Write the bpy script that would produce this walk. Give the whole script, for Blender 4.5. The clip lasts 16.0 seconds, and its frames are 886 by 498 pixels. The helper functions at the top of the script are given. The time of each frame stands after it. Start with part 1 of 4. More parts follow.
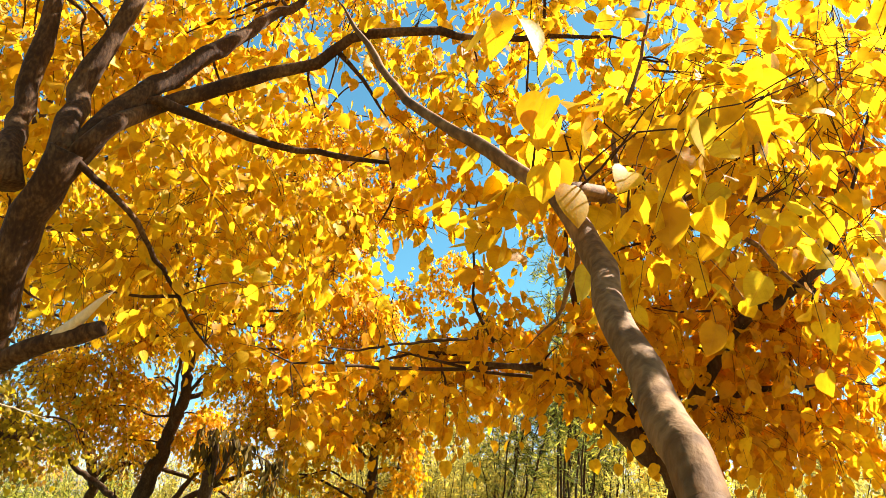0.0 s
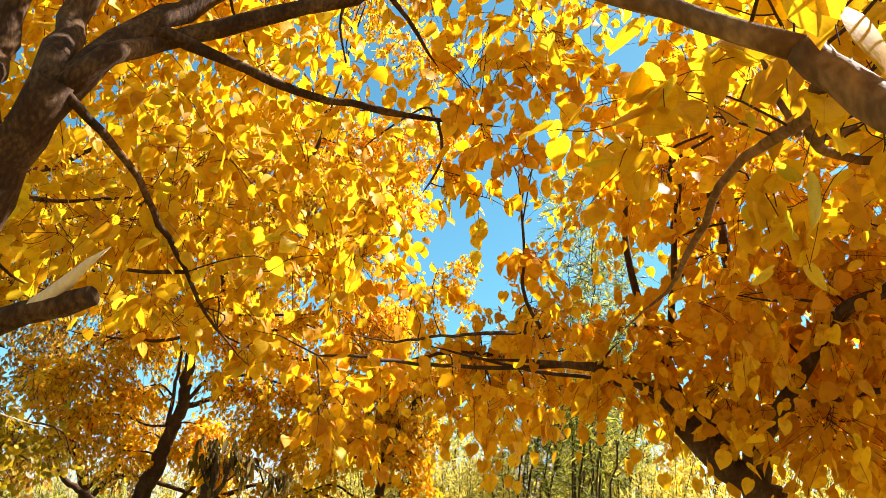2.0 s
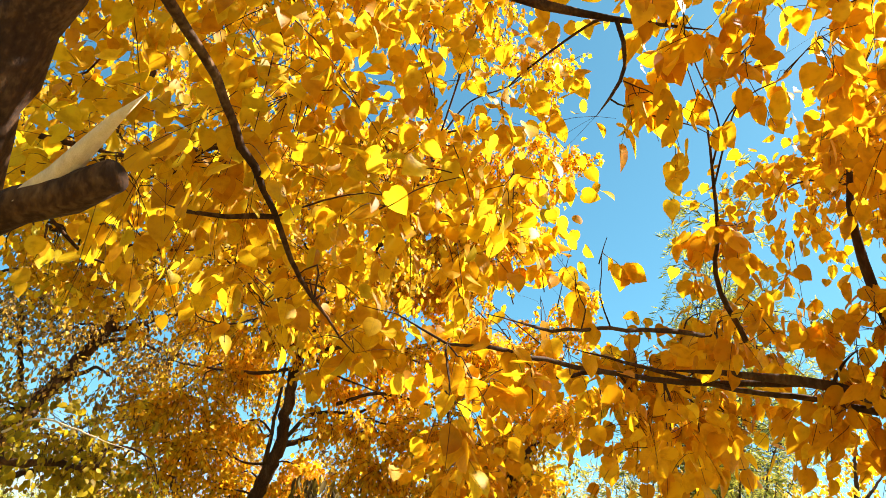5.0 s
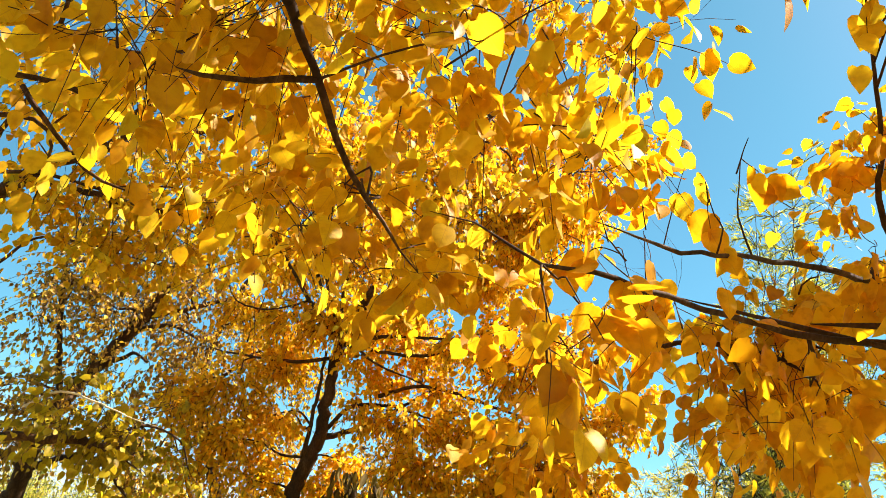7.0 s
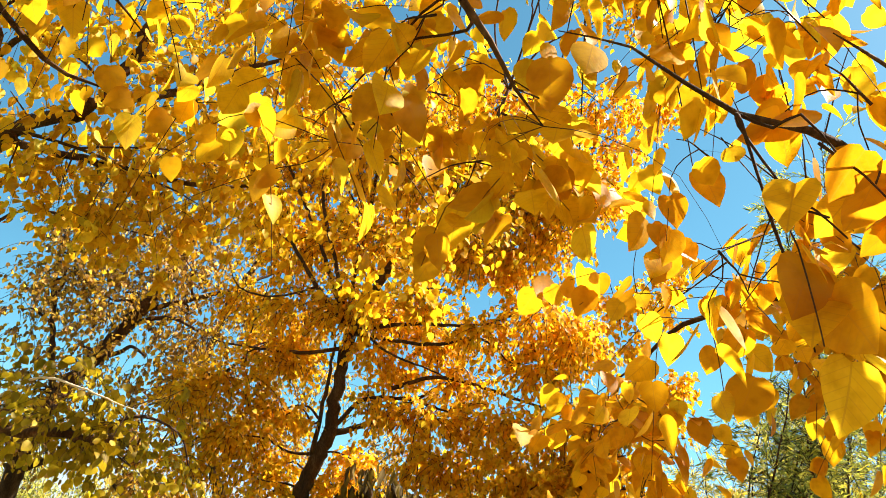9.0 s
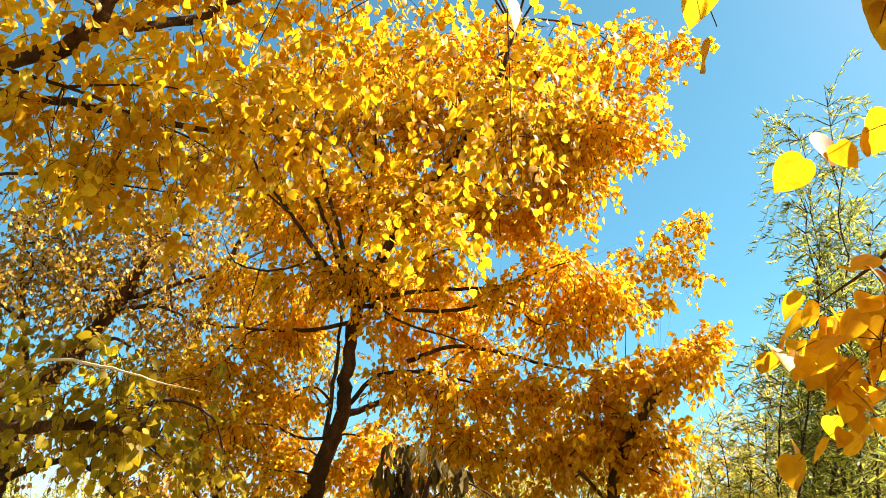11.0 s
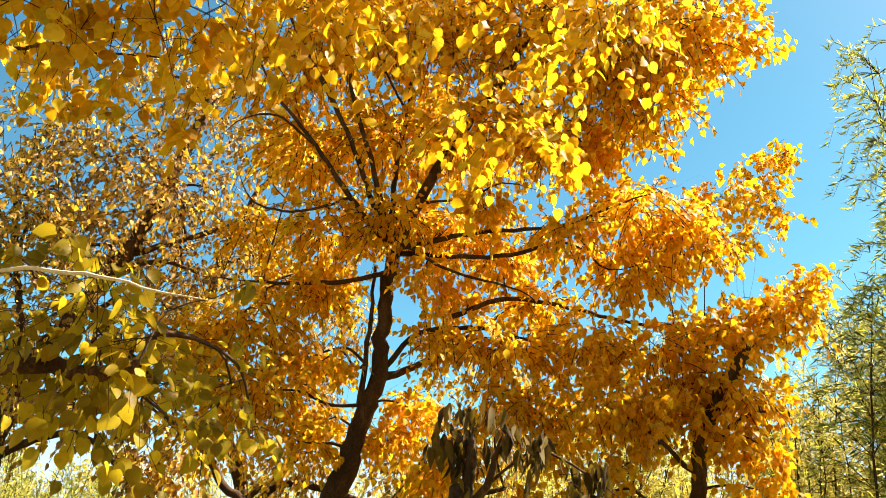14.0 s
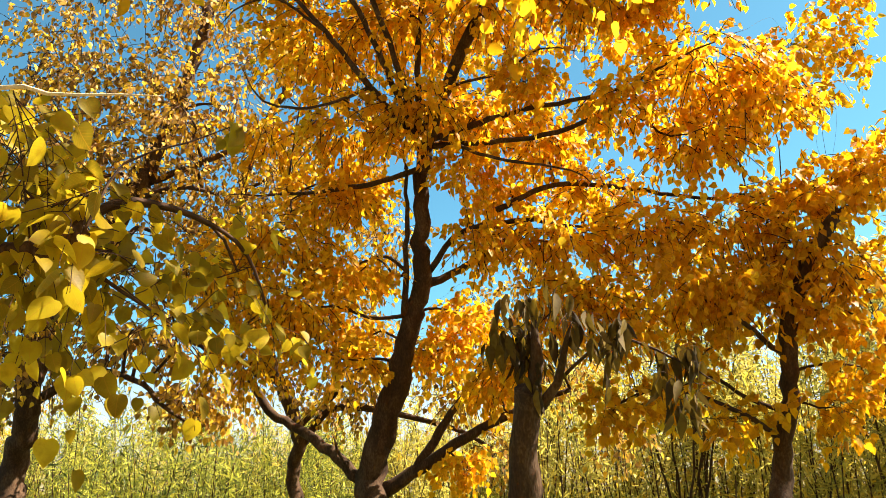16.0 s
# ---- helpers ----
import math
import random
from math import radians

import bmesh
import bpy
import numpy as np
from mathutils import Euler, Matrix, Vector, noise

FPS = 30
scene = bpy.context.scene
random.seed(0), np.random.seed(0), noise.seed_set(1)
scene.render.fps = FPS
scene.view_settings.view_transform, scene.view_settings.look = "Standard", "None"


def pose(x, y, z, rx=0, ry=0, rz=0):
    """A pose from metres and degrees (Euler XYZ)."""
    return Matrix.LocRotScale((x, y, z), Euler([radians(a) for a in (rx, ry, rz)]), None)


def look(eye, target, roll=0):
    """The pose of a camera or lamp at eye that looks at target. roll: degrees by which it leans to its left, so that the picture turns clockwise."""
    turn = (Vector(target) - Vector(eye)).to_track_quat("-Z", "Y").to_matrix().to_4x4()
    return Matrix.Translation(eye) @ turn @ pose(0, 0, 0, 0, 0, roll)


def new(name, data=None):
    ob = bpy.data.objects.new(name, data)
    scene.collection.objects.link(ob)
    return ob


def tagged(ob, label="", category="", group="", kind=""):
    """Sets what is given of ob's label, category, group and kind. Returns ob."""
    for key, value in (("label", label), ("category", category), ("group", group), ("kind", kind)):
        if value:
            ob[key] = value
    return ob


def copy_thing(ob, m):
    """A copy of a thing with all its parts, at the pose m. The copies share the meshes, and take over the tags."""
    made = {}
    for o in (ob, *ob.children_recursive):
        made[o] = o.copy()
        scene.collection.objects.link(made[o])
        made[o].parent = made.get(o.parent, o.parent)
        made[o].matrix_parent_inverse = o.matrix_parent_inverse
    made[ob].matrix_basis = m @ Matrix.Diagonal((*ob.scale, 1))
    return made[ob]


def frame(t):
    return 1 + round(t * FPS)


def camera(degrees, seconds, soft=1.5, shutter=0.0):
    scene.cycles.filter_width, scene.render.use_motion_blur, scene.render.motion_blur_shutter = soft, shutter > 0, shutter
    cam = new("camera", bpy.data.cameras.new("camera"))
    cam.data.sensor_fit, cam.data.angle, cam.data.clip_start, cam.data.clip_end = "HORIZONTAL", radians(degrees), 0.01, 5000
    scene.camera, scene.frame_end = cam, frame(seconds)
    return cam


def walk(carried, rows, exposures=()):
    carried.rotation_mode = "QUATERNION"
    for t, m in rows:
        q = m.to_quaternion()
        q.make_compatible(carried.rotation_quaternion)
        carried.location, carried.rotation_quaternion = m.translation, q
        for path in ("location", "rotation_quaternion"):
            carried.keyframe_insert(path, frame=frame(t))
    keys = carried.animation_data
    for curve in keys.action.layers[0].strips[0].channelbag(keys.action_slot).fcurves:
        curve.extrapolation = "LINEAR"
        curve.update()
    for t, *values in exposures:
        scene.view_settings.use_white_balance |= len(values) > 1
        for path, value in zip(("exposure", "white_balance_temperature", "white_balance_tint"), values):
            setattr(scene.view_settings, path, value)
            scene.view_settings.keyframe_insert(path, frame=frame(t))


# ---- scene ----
# the camera and its walk
cam = camera(62.92, 16.0, soft=0.5)
PATH = [
    (0, look((0.910, 1.300, 1.527), (2.986, 10.449, 4.989), 3.30)),
    (0.5, look((0.858, 1.460, 1.536), (3.105, 10.569, 4.996), 3.51)),
    (1, look((0.824, 1.576, 1.540), (3.142, 10.662, 5.015), 3.77)),
    (1.5, look((0.817, 1.718, 1.528), (3.109, 10.779, 5.084), 3.49)),
    (2, look((0.818, 1.870, 1.536), (2.902, 10.943, 5.188), 3.77)),
    (2.5, look((0.814, 1.971, 1.524), (2.746, 11.080, 5.172), 3.62)),
    (3, look((0.777, 2.153, 1.536), (2.707, 11.224, 5.276), 3.53)),
    (3.5, look((0.770, 2.278, 1.539), (2.522, 11.335, 5.400), 3.98)),
    (4, look((0.811, 2.442, 1.528), (1.993, 11.527, 5.536), 5.23)),
    (4.2, look((0.831, 2.514, 1.535), (1.787, 11.616, 5.566), 5.71)),
    (6.3, look((0.767, 3.078, 1.510), (1.041, 12.035, 5.949), 10.65)),
    (6.5, look((0.775, 3.154, 1.510), (0.911, 12.151, 5.872), 10.77)),
    (7, look((0.774, 3.311, 1.500), (0.828, 12.388, 5.697), 10.35)),
    (7.5, look((0.713, 3.480, 1.506), (0.862, 12.516, 5.789), 10.10)),
    (8, look((0.676, 3.611, 1.503), (0.827, 12.602, 5.878), 10.09)),
    (8.5, look((0.633, 3.787, 1.500), (0.768, 12.790, 5.850), 9.67)),
    (9, look((0.631, 3.932, 1.519), (0.685, 13.010, 5.712), 9.68)),
    (9.5, look((0.598, 4.057, 1.477), (0.752, 13.193, 5.541), 8.95)),
    (9.7, look((0.547, 4.134, 1.467), (0.784, 13.287, 5.489), 8.30)),
    (11.8, look((-0.082, 4.964, 1.519), (0.652, 14.084, 5.556), 3.71)),
    (12, look((-0.103, 5.060, 1.531), (0.681, 14.176, 5.567), 4.03)),
    (12.5, look((-0.154, 5.238, 1.544), (0.850, 14.323, 5.600), 3.82)),
    (13, look((-0.174, 5.377, 1.536), (0.889, 14.500, 5.492), 3.59)),
    (13.5, look((-0.150, 5.583, 1.539), (0.684, 14.753, 5.441), 3.96)),
    (14, look((-0.153, 5.772, 1.537), (0.383, 15.028, 5.285), 4.15)),
    (14.5, look((-0.128, 5.926, 1.512), (0.455, 15.248, 5.082), 3.33)),
    (15, look((-0.172, 6.164, 1.520), (0.554, 15.533, 4.939), 2.32)),
    (15.5, look((-0.183, 6.322, 1.517), (0.489, 15.822, 4.566), 0.92)),
    (16, look((-0.163, 6.497, 1.501), (-0.054, 16.110, 4.256), -0.49)),
]
walk(cam, PATH)

# world, sun and exposure
SUN_UP, SUN_ROUND = radians(50), radians(80)   # height of the sun; its bearing from +y towards +x
world = bpy.data.worlds.new("sky")
scene.world = world
world.use_nodes = True
sky = world.node_tree.nodes.new("ShaderNodeTexSky")
sky.sky_type, sky.sun_disc = "NISHITA", False
sky.sun_elevation, sky.sun_rotation = SUN_UP, SUN_ROUND
sky.altitude, sky.air_density, sky.dust_density, sky.ozone_density = 1800, 1.0, 3.0, 1.5
back = world.node_tree.nodes["Background"]
back.inputs["Strength"].default_value = 0.052
# the sky deepens to cyan away from the pale haze at the horizon
wn, wl = world.node_tree.nodes, world.node_tree.links.new
deep = wn.new("ShaderNodeMix")
deep.data_type, deep.blend_type = "RGBA", "MULTIPLY"
deep.inputs[0].default_value, deep.inputs[7].default_value = 1, (0.60, 1.12, 1.0, 1)
split, share, haze, clear = wn.new("ShaderNodeSeparateColor"), wn.new("ShaderNodeMath"), wn.new("ShaderNodeMapRange"), wn.new("ShaderNodeMix")
share.operation, clear.data_type = "DIVIDE", "RGBA"
haze.inputs[1].default_value, haze.inputs[2].default_value = 0.41, 0.62
wl(sky.outputs[0], deep.inputs[6])
wl(sky.outputs[0], split.inputs[0])
wl(split.outputs[0], share.inputs[0])
wl(split.outputs[2], share.inputs[1])
wl(share.outputs[0], haze.inputs[0])
wl(haze.outputs[0], clear.inputs[0])
wl(deep.outputs[2], clear.inputs[6])
wl(sky.outputs[0], clear.inputs[7])
wl(clear.outputs[2], back.inputs[0])
sun = new("sun", bpy.data.lights.new("sun", "SUN"))
sun.data.energy, sun.data.angle, sun.data.color = 5.0, radians(0.5), (1.0, 0.95, 0.86)
sun.matrix_world = look((math.sin(SUN_ROUND) * math.cos(SUN_UP) * 30, math.cos(SUN_ROUND) * math.cos(SUN_UP) * 30, math.sin(SUN_UP) * 30), (0, 0, 0))
scene.view_settings.exposure = 2.08


# materials
def nodes_of(name):
    m = bpy.data.materials.new(name)
    m.use_nodes = True
    t = m.node_tree
    t.nodes.clear()
    return m, t.nodes, t.links.new


def ramp(nd, stops):
    r = nd.new("ShaderNodeValToRGB")
    while len(r.color_ramp.elements) < len(stops):
        r.color_ramp.elements.new(0.5)
    for e, (p, c) in zip(r.color_ramp.elements, stops):
        e.position, e.color = p, (*c, 1)
    return r


def leaf_material(name, stops, glow=0.64, joined=True, gloss=0.5):
    """A thin leaf: coloured leaf by leaf, blotched, veined, letting light through."""
    m, nd, link = nodes_of(name)
    rnd = nd.new("ShaderNodeNewGeometry").outputs["Random Per Island"] if joined else nd.new("ShaderNodeObjectInfo").outputs["Random"]
    col = ramp(nd, stops)
    link(rnd, col.inputs[0])
    where = nd.new("ShaderNodeNewGeometry")
    blot = nd.new("ShaderNodeTexNoise")
    blot.inputs["Scale"].default_value, blot.inputs["Detail"].default_value = 34, 4
    link(where.outputs["Position"], blot.inputs["Vector"])
    tone = ramp(nd, [(0.3, (0.78, 0.7, 0.6)), (0.52, (1, 1, 1)), (0.75, (1.0, 1.05, 1.0))])
    link(blot.outputs[0], tone.inputs[0])
    mul = nd.new("ShaderNodeMix")
    mul.data_type, mul.blend_type = "RGBA", "MULTIPLY"
    mul.inputs[0].default_value = 1
    link(col.outputs[0], mul.inputs[6])
    link(tone.outputs[0], mul.inputs[7])
    tint = mul.outputs[2]
    if not joined:
        # midrib and side veins, in the leaf's own coordinates
        own = nd.new("ShaderNodeSeparateXYZ")
        link(nd.new("ShaderNodeTexCoord").outputs["Object"], own.inputs[0])

        def sums(kind, a, b):
            n = nd.new("ShaderNodeMath")
            n.operation = kind
            for k, v in enumerate((a, b)):
                if isinstance(v, (int, float)):
                    n.inputs[k].default_value = v
                elif v is not None:
                    link(v, n.inputs[k])
            return n.outputs[0]

        off = sums("ABSOLUTE", own.outputs[0], None)
        rib = sums("LESS_THAN", off, 0.014)
        slant = sums("SUBTRACT", own.outputs[1], sums("MULTIPLY", off, 0.75))
        wave = sums("SINE", sums("MULTIPLY", slant, 46.0), None)
        vein = sums("MULTIPLY", sums("GREATER_THAN", wave, 0.93), 0.6)
        line = sums("MAXIMUM", rib, vein)
        veined = nd.new("ShaderNodeMix")
        veined.data_type = "RGBA"
        link(sums("MULTIPLY", line, 0.4), veined.inputs[0])
        link(tint, veined.inputs[6])
        veined.inputs[7].default_value = (0.55, 0.26, 0.02, 1)
        tint = veined.outputs[2]
    fine = nd.new("ShaderNodeTexNoise")
    fine.inputs["Scale"].default_value = 160
    link(where.outputs["Position"], fine.inputs["Vector"])
    bump = nd.new("ShaderNodeBump")
    bump.inputs["Strength"].default_value, bump.inputs["Distance"].default_value = 0.25, 0.002
    link(fine.outputs[0], bump.inputs["Height"])
    top = nd.new("ShaderNodeBsdfPrincipled")
    top.inputs["Roughness"].default_value = gloss
    top.inputs["Specular IOR Level"].default_value = 0.2
    link(tint, top.inputs["Base Color"])
    link(bump.outputs[0], top.inputs["Normal"])
    thin = nd.new("ShaderNodeBsdfTranslucent")
    link(tint, thin.inputs[0])
    mix = nd.new("ShaderNodeMixShader")
    mix.inputs[0].default_value = glow
    link(top.outputs[0], mix.inputs[1])
    link(thin.outputs[0], mix.inputs[2])
    out = nd.new("ShaderNodeOutputMaterial")
    link(mix.outputs[0], out.inputs[0])
    return m


def rough_material(name, stops, scale, bump_size=0.006, rough=0.9, stretch=(1, 1, 1), fine=9.0):
    """Bark, earth or dead wood: two scales of noise for colour and relief."""
    m, nd, link = nodes_of(name)
    tc = nd.new("ShaderNodeTexCoord")
    mp = nd.new("ShaderNodeMapping")
    mp.inputs["Scale"].default_value = stretch
    link(tc.outputs["Object"], mp.inputs[0])
    a, b = nd.new("ShaderNodeTexNoise"), nd.new("ShaderNodeTexNoise")
    for n, s in ((a, scale), (b, scale * fine)):
        n.inputs["Scale"].default_value, n.inputs["Detail"].default_value = s, 6
        link(mp.outputs[0], n.inputs["Vector"])
    add = nd.new("ShaderNodeMix")
    add.data_type = "FLOAT"
    add.inputs[0].default_value = 0.45
    link(a.outputs[0], add.inputs[2])
    link(b.outputs[0], add.inputs[3])
    col = ramp(nd, stops)
    link(add.outputs[0], col.inputs[0])
    bump = nd.new("ShaderNodeBump")
    bump.inputs["Strength"].default_value, bump.inputs["Distance"].default_value = 0.8, bump_size
    link(add.outputs[0], bump.inputs["Height"])
    p = nd.new("ShaderNodeBsdfPrincipled")
    p.inputs["Roughness"].default_value = rough
    p.inputs["Specular IOR Level"].default_value = 0.2
    link(col.outputs[0], p.inputs["Base Color"])
    link(bump.outputs[0], p.inputs["Normal"])
    out = nd.new("ShaderNodeOutputMaterial")
    link(p.outputs[0], out.inputs[0])
    return m


GOLD = [(0.0, (0.58, 0.285, 0.006)), (0.3, (0.72, 0.405, 0.008)), (0.6, (0.80, 0.490, 0.010)), (0.85, (0.86, 0.575, 0.015)), (1.0, (0.60, 0.46, 0.02))]
HONEY = [(0.0, (0.66, 0.300, 0.006)), (0.3, (0.82, 0.425, 0.008)), (0.6, (0.89, 0.520, 0.010)), (0.85, (0.92, 0.600, 0.015)), (1.0, (0.72, 0.490, 0.02))]
AMBER = [(0.0, (0.62, 0.275, 0.005)), (0.4, (0.78, 0.395, 0.006)), (0.75, (0.86, 0.485, 0.010)), (1.0, (0.88, 0.57, 0.015))]
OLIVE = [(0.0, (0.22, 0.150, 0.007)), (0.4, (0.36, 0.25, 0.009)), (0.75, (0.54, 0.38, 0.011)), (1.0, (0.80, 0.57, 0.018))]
RUSSET = [(0.0, (0.24, 0.12, 0.03)), (0.4, (0.46, 0.25, 0.035)), (0.7, (0.70, 0.41, 0.03)), (1.0, (0.84, 0.53, 0.025))]
SAGE = [(0.0, (0.07, 0.085, 0.02)), (0.35, (0.20, 0.215, 0.035)), (0.7, (0.44, 0.42, 0.05)), (1.0, (0.76, 0.64, 0.07))]
STRAW = [(0.0, (0.26, 0.23, 0.045)), (0.4, (0.50, 0.42, 0.075)), (0.75, (0.74, 0.60, 0.11)), (1.0, (0.86, 0.62, 0.06))]
# brown leaf tones, darkened to hold the shade the spray hangs in
BROWN_SHADED = [(0.0, (0.04, 0.023, 0.005)), (0.5, (0.09, 0.054, 0.009)), (1.0, (0.22, 0.135, 0.012))]
leaf_gold = leaf_material("gold_leaf", GOLD)
leaf_gold_one = leaf_material("gold_leaf_single", GOLD, joined=False)
leaf_honey = leaf_material("honey_leaf", HONEY)
leaf_amber = leaf_material("amber_leaf", AMBER)
leaf_amber_one = leaf_material("amber_leaf_single", AMBER, joined=False)
leaf_olive = leaf_material("olive_leaf", OLIVE)
leaf_olive_one = leaf_material("olive_leaf_single", OLIVE, joined=False)
leaf_russet = leaf_material("russet_leaf", RUSSET, 0.45)
leaf_sage = leaf_material("willow_leaf", SAGE, 0.5)
leaf_straw = leaf_material("reed_leaf", STRAW, 0.55, gloss=0.5)
leaf_brown_shaded = leaf_material("withered_leaf_shaded", BROWN_SHADED, 0.35, gloss=0.75)
bark = rough_material("bark", [(0.3, (0.014, 0.005, 0.0015)), (0.48, (0.048, 0.020, 0.006)), (0.62, (0.12, 0.058, 0.020)), (0.78, (0.30, 0.17, 0.075))], 9, 0.012, stretch=(1, 1, 0.5))
bark_smooth = rough_material("smooth_bark", [(0.3, (0.05, 0.02, 0.005)), (0.48, (0.14, 0.064, 0.017)), (0.62, (0.27, 0.14, 0.048)), (0.78, (0.44, 0.26, 0.11))], 7, 0.008, rough=0.8, stretch=(1, 1, 0.6))
bark_dark = rough_material("dark_bark", [(0.28, (0.018, 0.008, 0.003)), (0.5, (0.06, 0.029, 0.011)), (0.75, (0.16, 0.09, 0.042))], 9, 0.012, stretch=(1, 1, 0.4))
twig_bark = rough_material("twig_bark", [(0.3, (0.028, 0.012, 0.005)), (0.7, (0.085, 0.04, 0.017))], 30, 0.002)
pale_wood = rough_material("split_wood", [(0.3, (0.60, 0.42, 0.22)), (0.7, (0.86, 0.68, 0.42))], 14, 0.004, stretch=(6, 6, 1))
earth = rough_material("earth", [(0.3, (0.09, 0.065, 0.04)), (0.5, (0.17, 0.13, 0.07)), (0.62, (0.20, 0.19, 0.07)), (0.8, (0.34, 0.22, 0.05))], 1.3, 0.05)


# mesh helpers
def mesh_object(name, verts, faces, mat, parent=None, label="", smooth=False):
    me = bpy.data.meshes.new(name)
    me.from_pydata(verts, [], faces)
    me.materials.append(mat)
    if smooth:
        me.polygons.foreach_set("use_smooth", [True] * len(me.polygons))
    me.update()
    ob = new(name, me)
    if parent is not None:
        ob.parent = parent
    return tagged(ob, label) if label else ob


def curve_points(pts, step):
    """A smooth line through a few points, with its share of the way at each."""
    p = np.array(pts, float)
    p = np.vstack([2 * p[0] - p[1], p, 2 * p[-1] - p[-2]])
    out = []
    for a, b, c, d in zip(p, p[1:], p[2:], p[3:]):
        n = max(2, int(np.linalg.norm(c - b) / step))
        for s in np.arange(n) / n:
            out.append(0.5 * (2 * b + (c - a) * s + (2 * a - 5 * b + 4 * c - d) * s * s + (3 * b - a - 3 * c + d) * s**3))
    out.append(p[-2])
    out = np.array(out)
    way = np.r_[0, np.cumsum(np.linalg.norm(np.diff(out, axis=0), axis=1))]
    return out, way / way[-1]


def tube(line, radii, sides=8, rough=0.0, rng=None):
    """A closed tube along a line, its rings uneven by rough."""
    n = len(line)
    way = np.gradient(line, axis=0)
    way /= np.linalg.norm(way, axis=1)[:, None] + 1e-9
    ref = np.array([0.3, 0.9, 0.1]) if abs(way[0][1]) < 0.8 else np.array([0.9, 0.1, 0.3])
    u = np.cross(way, ref)
    u /= np.linalg.norm(u, axis=1)[:, None] + 1e-9
    v = np.cross(way, u)
    ang = np.arange(sides) * 2 * math.pi / sides
    r = np.asarray(radii)[:, None] * np.ones((1, sides))
    if rough and rng is not None:
        r = r * (1 + rough * rng.standard_normal((n, sides)))
    vs = line[:, None] + r[:, :, None] * (np.cos(ang)[None, :, None] * u[:, None] + np.sin(ang)[None, :, None] * v[:, None])
    verts = np.vstack([vs.reshape(-1, 3), line[:1], line[-1:]])
    faces = []
    for i in range(n - 1):
        for k in range(sides):
            q = (k + 1) % sides
            faces.append((i * sides + k, i * sides + q, (i + 1) * sides + q, (i + 1) * sides + k))
    for k in range(sides):
        q = (k + 1) % sides
        faces.append((n * sides, q, k))
        faces.append((n * sides + 1, (n - 1) * sides + k, (n - 1) * sides + q))
    return verts, faces


# leaf shapes: length along y from the stalk, width along x, lift along z
def leaf_shape(rows, curl):
    verts, faces = [], []
    for s, wd, dip in rows:
        verts += [(-wd, s + dip, wd * curl - 0.16 * s * s), (0, s, -0.16 * s * s), (wd, s + dip, wd * curl - 0.16 * s * s)]
    for i in range(len(rows) - 1):
        a = 3 * i
        faces += [(a, a + 1, a + 4, a + 3), (a + 1, a + 2, a + 5, a + 4)]
    return np.array(verts), faces


FULL = [leaf_shape([(0.0, 0.15, -0.06), (0.07, 0.32, -0.07), (0.2, 0.42, -0.03), (0.38, 0.44, 0.0), (0.56, 0.37, 0.01), (0.73, 0.25, 0.02), (0.88, 0.11, 0.01), (1.0, 0.008, 0.0)], c) for c in (0.12, 0.35, -0.15)]
MID = leaf_shape([(0.0, 0.16, -0.06), (0.1, 0.34, -0.05), (0.27, 0.43, -0.01), (0.5, 0.40, 0.01), (0.7, 0.27, 0.02), (0.87, 0.12, 0.01), (1.0, 0.008, 0.0)], 0.25)
SMALL = (np.array([(0, 0, 0), (-0.3, 0.1, 0.08), (-0.39, 0.42, 0.1), (0, 1, -0.12), (0.39, 0.42, 0.1), (0.3, 0.1, 0.08), (0, 0.42, -0.02)]), [(0, 6, 2, 1), (0, 5, 4, 6), (6, 3, 2), (6, 4, 3)])
LIMP = leaf_shape([(0.0, 0.05, 0.0), (0.25, 0.17, 0.0), (0.55, 0.15, 0.0), (1.0, 0.01, 0.0)], 0.5)
NARROW = (np.array([(0, 0, 0), (-0.075, 0.4, 0.02), (0, 1, -0.15), (0.075, 0.4, 0.02)]), [(0, 3, 2, 1)])


def frames_for(axis, normal):
    axis = axis / (np.linalg.norm(axis, axis=1)[:, None] + 1e-9)
    side = np.cross(axis, normal)
    side /= np.linalg.norm(side, axis=1)[:, None] + 1e-9
    return side, axis, np.cross(side, axis)


def leaves_mesh(name, shape, at, axis, normal, size, mat, parent, label=""):
    """Many leaves joined in one mesh."""
    tv, tf = shape
    x, y, z = frames_for(axis, normal)
    v = at[:, None] + size[:, None, None] * (tv[None, :, :1] * x[:, None] + tv[None, :, 1:2] * y[:, None] + tv[None, :, 2:] * z[:, None])
    n, k = len(at), len(tv)
    lens = np.array([len(f) for f in tf])
    flat = np.concatenate([np.array(f) for f in tf])
    loops = (flat[None] + k * np.arange(n)[:, None]).ravel()
    me = bpy.data.meshes.new(name)
    me.vertices.add(n * k)
    me.vertices.foreach_set("co", v.astype(np.float32).ravel())
    me.loops.add(len(loops))
    me.loops.foreach_set("vertex_index", loops.astype(np.int32))
    counts = np.tile(lens, n)
    me.polygons.add(len(counts))
    me.polygons.foreach_set("loop_start", np.r_[0, np.cumsum(counts)[:-1]].astype(np.int32))
    me.polygons.foreach_set("use_smooth", np.ones(len(counts), bool))
    me.update(calc_edges=True)
    me.validate()
    me.materials.append(mat)
    ob = new(name, me)
    ob.parent = parent
    ob["kind"] = "stuff"
    return tagged(ob, label) if label else ob


LANE = (np.array([0.95, 1.0, 1.52]), np.array([0.75, 3.6, 1.52]), np.array([-0.2, 5.6, 1.52]), np.array([-0.15, 6.9, 1.52]))


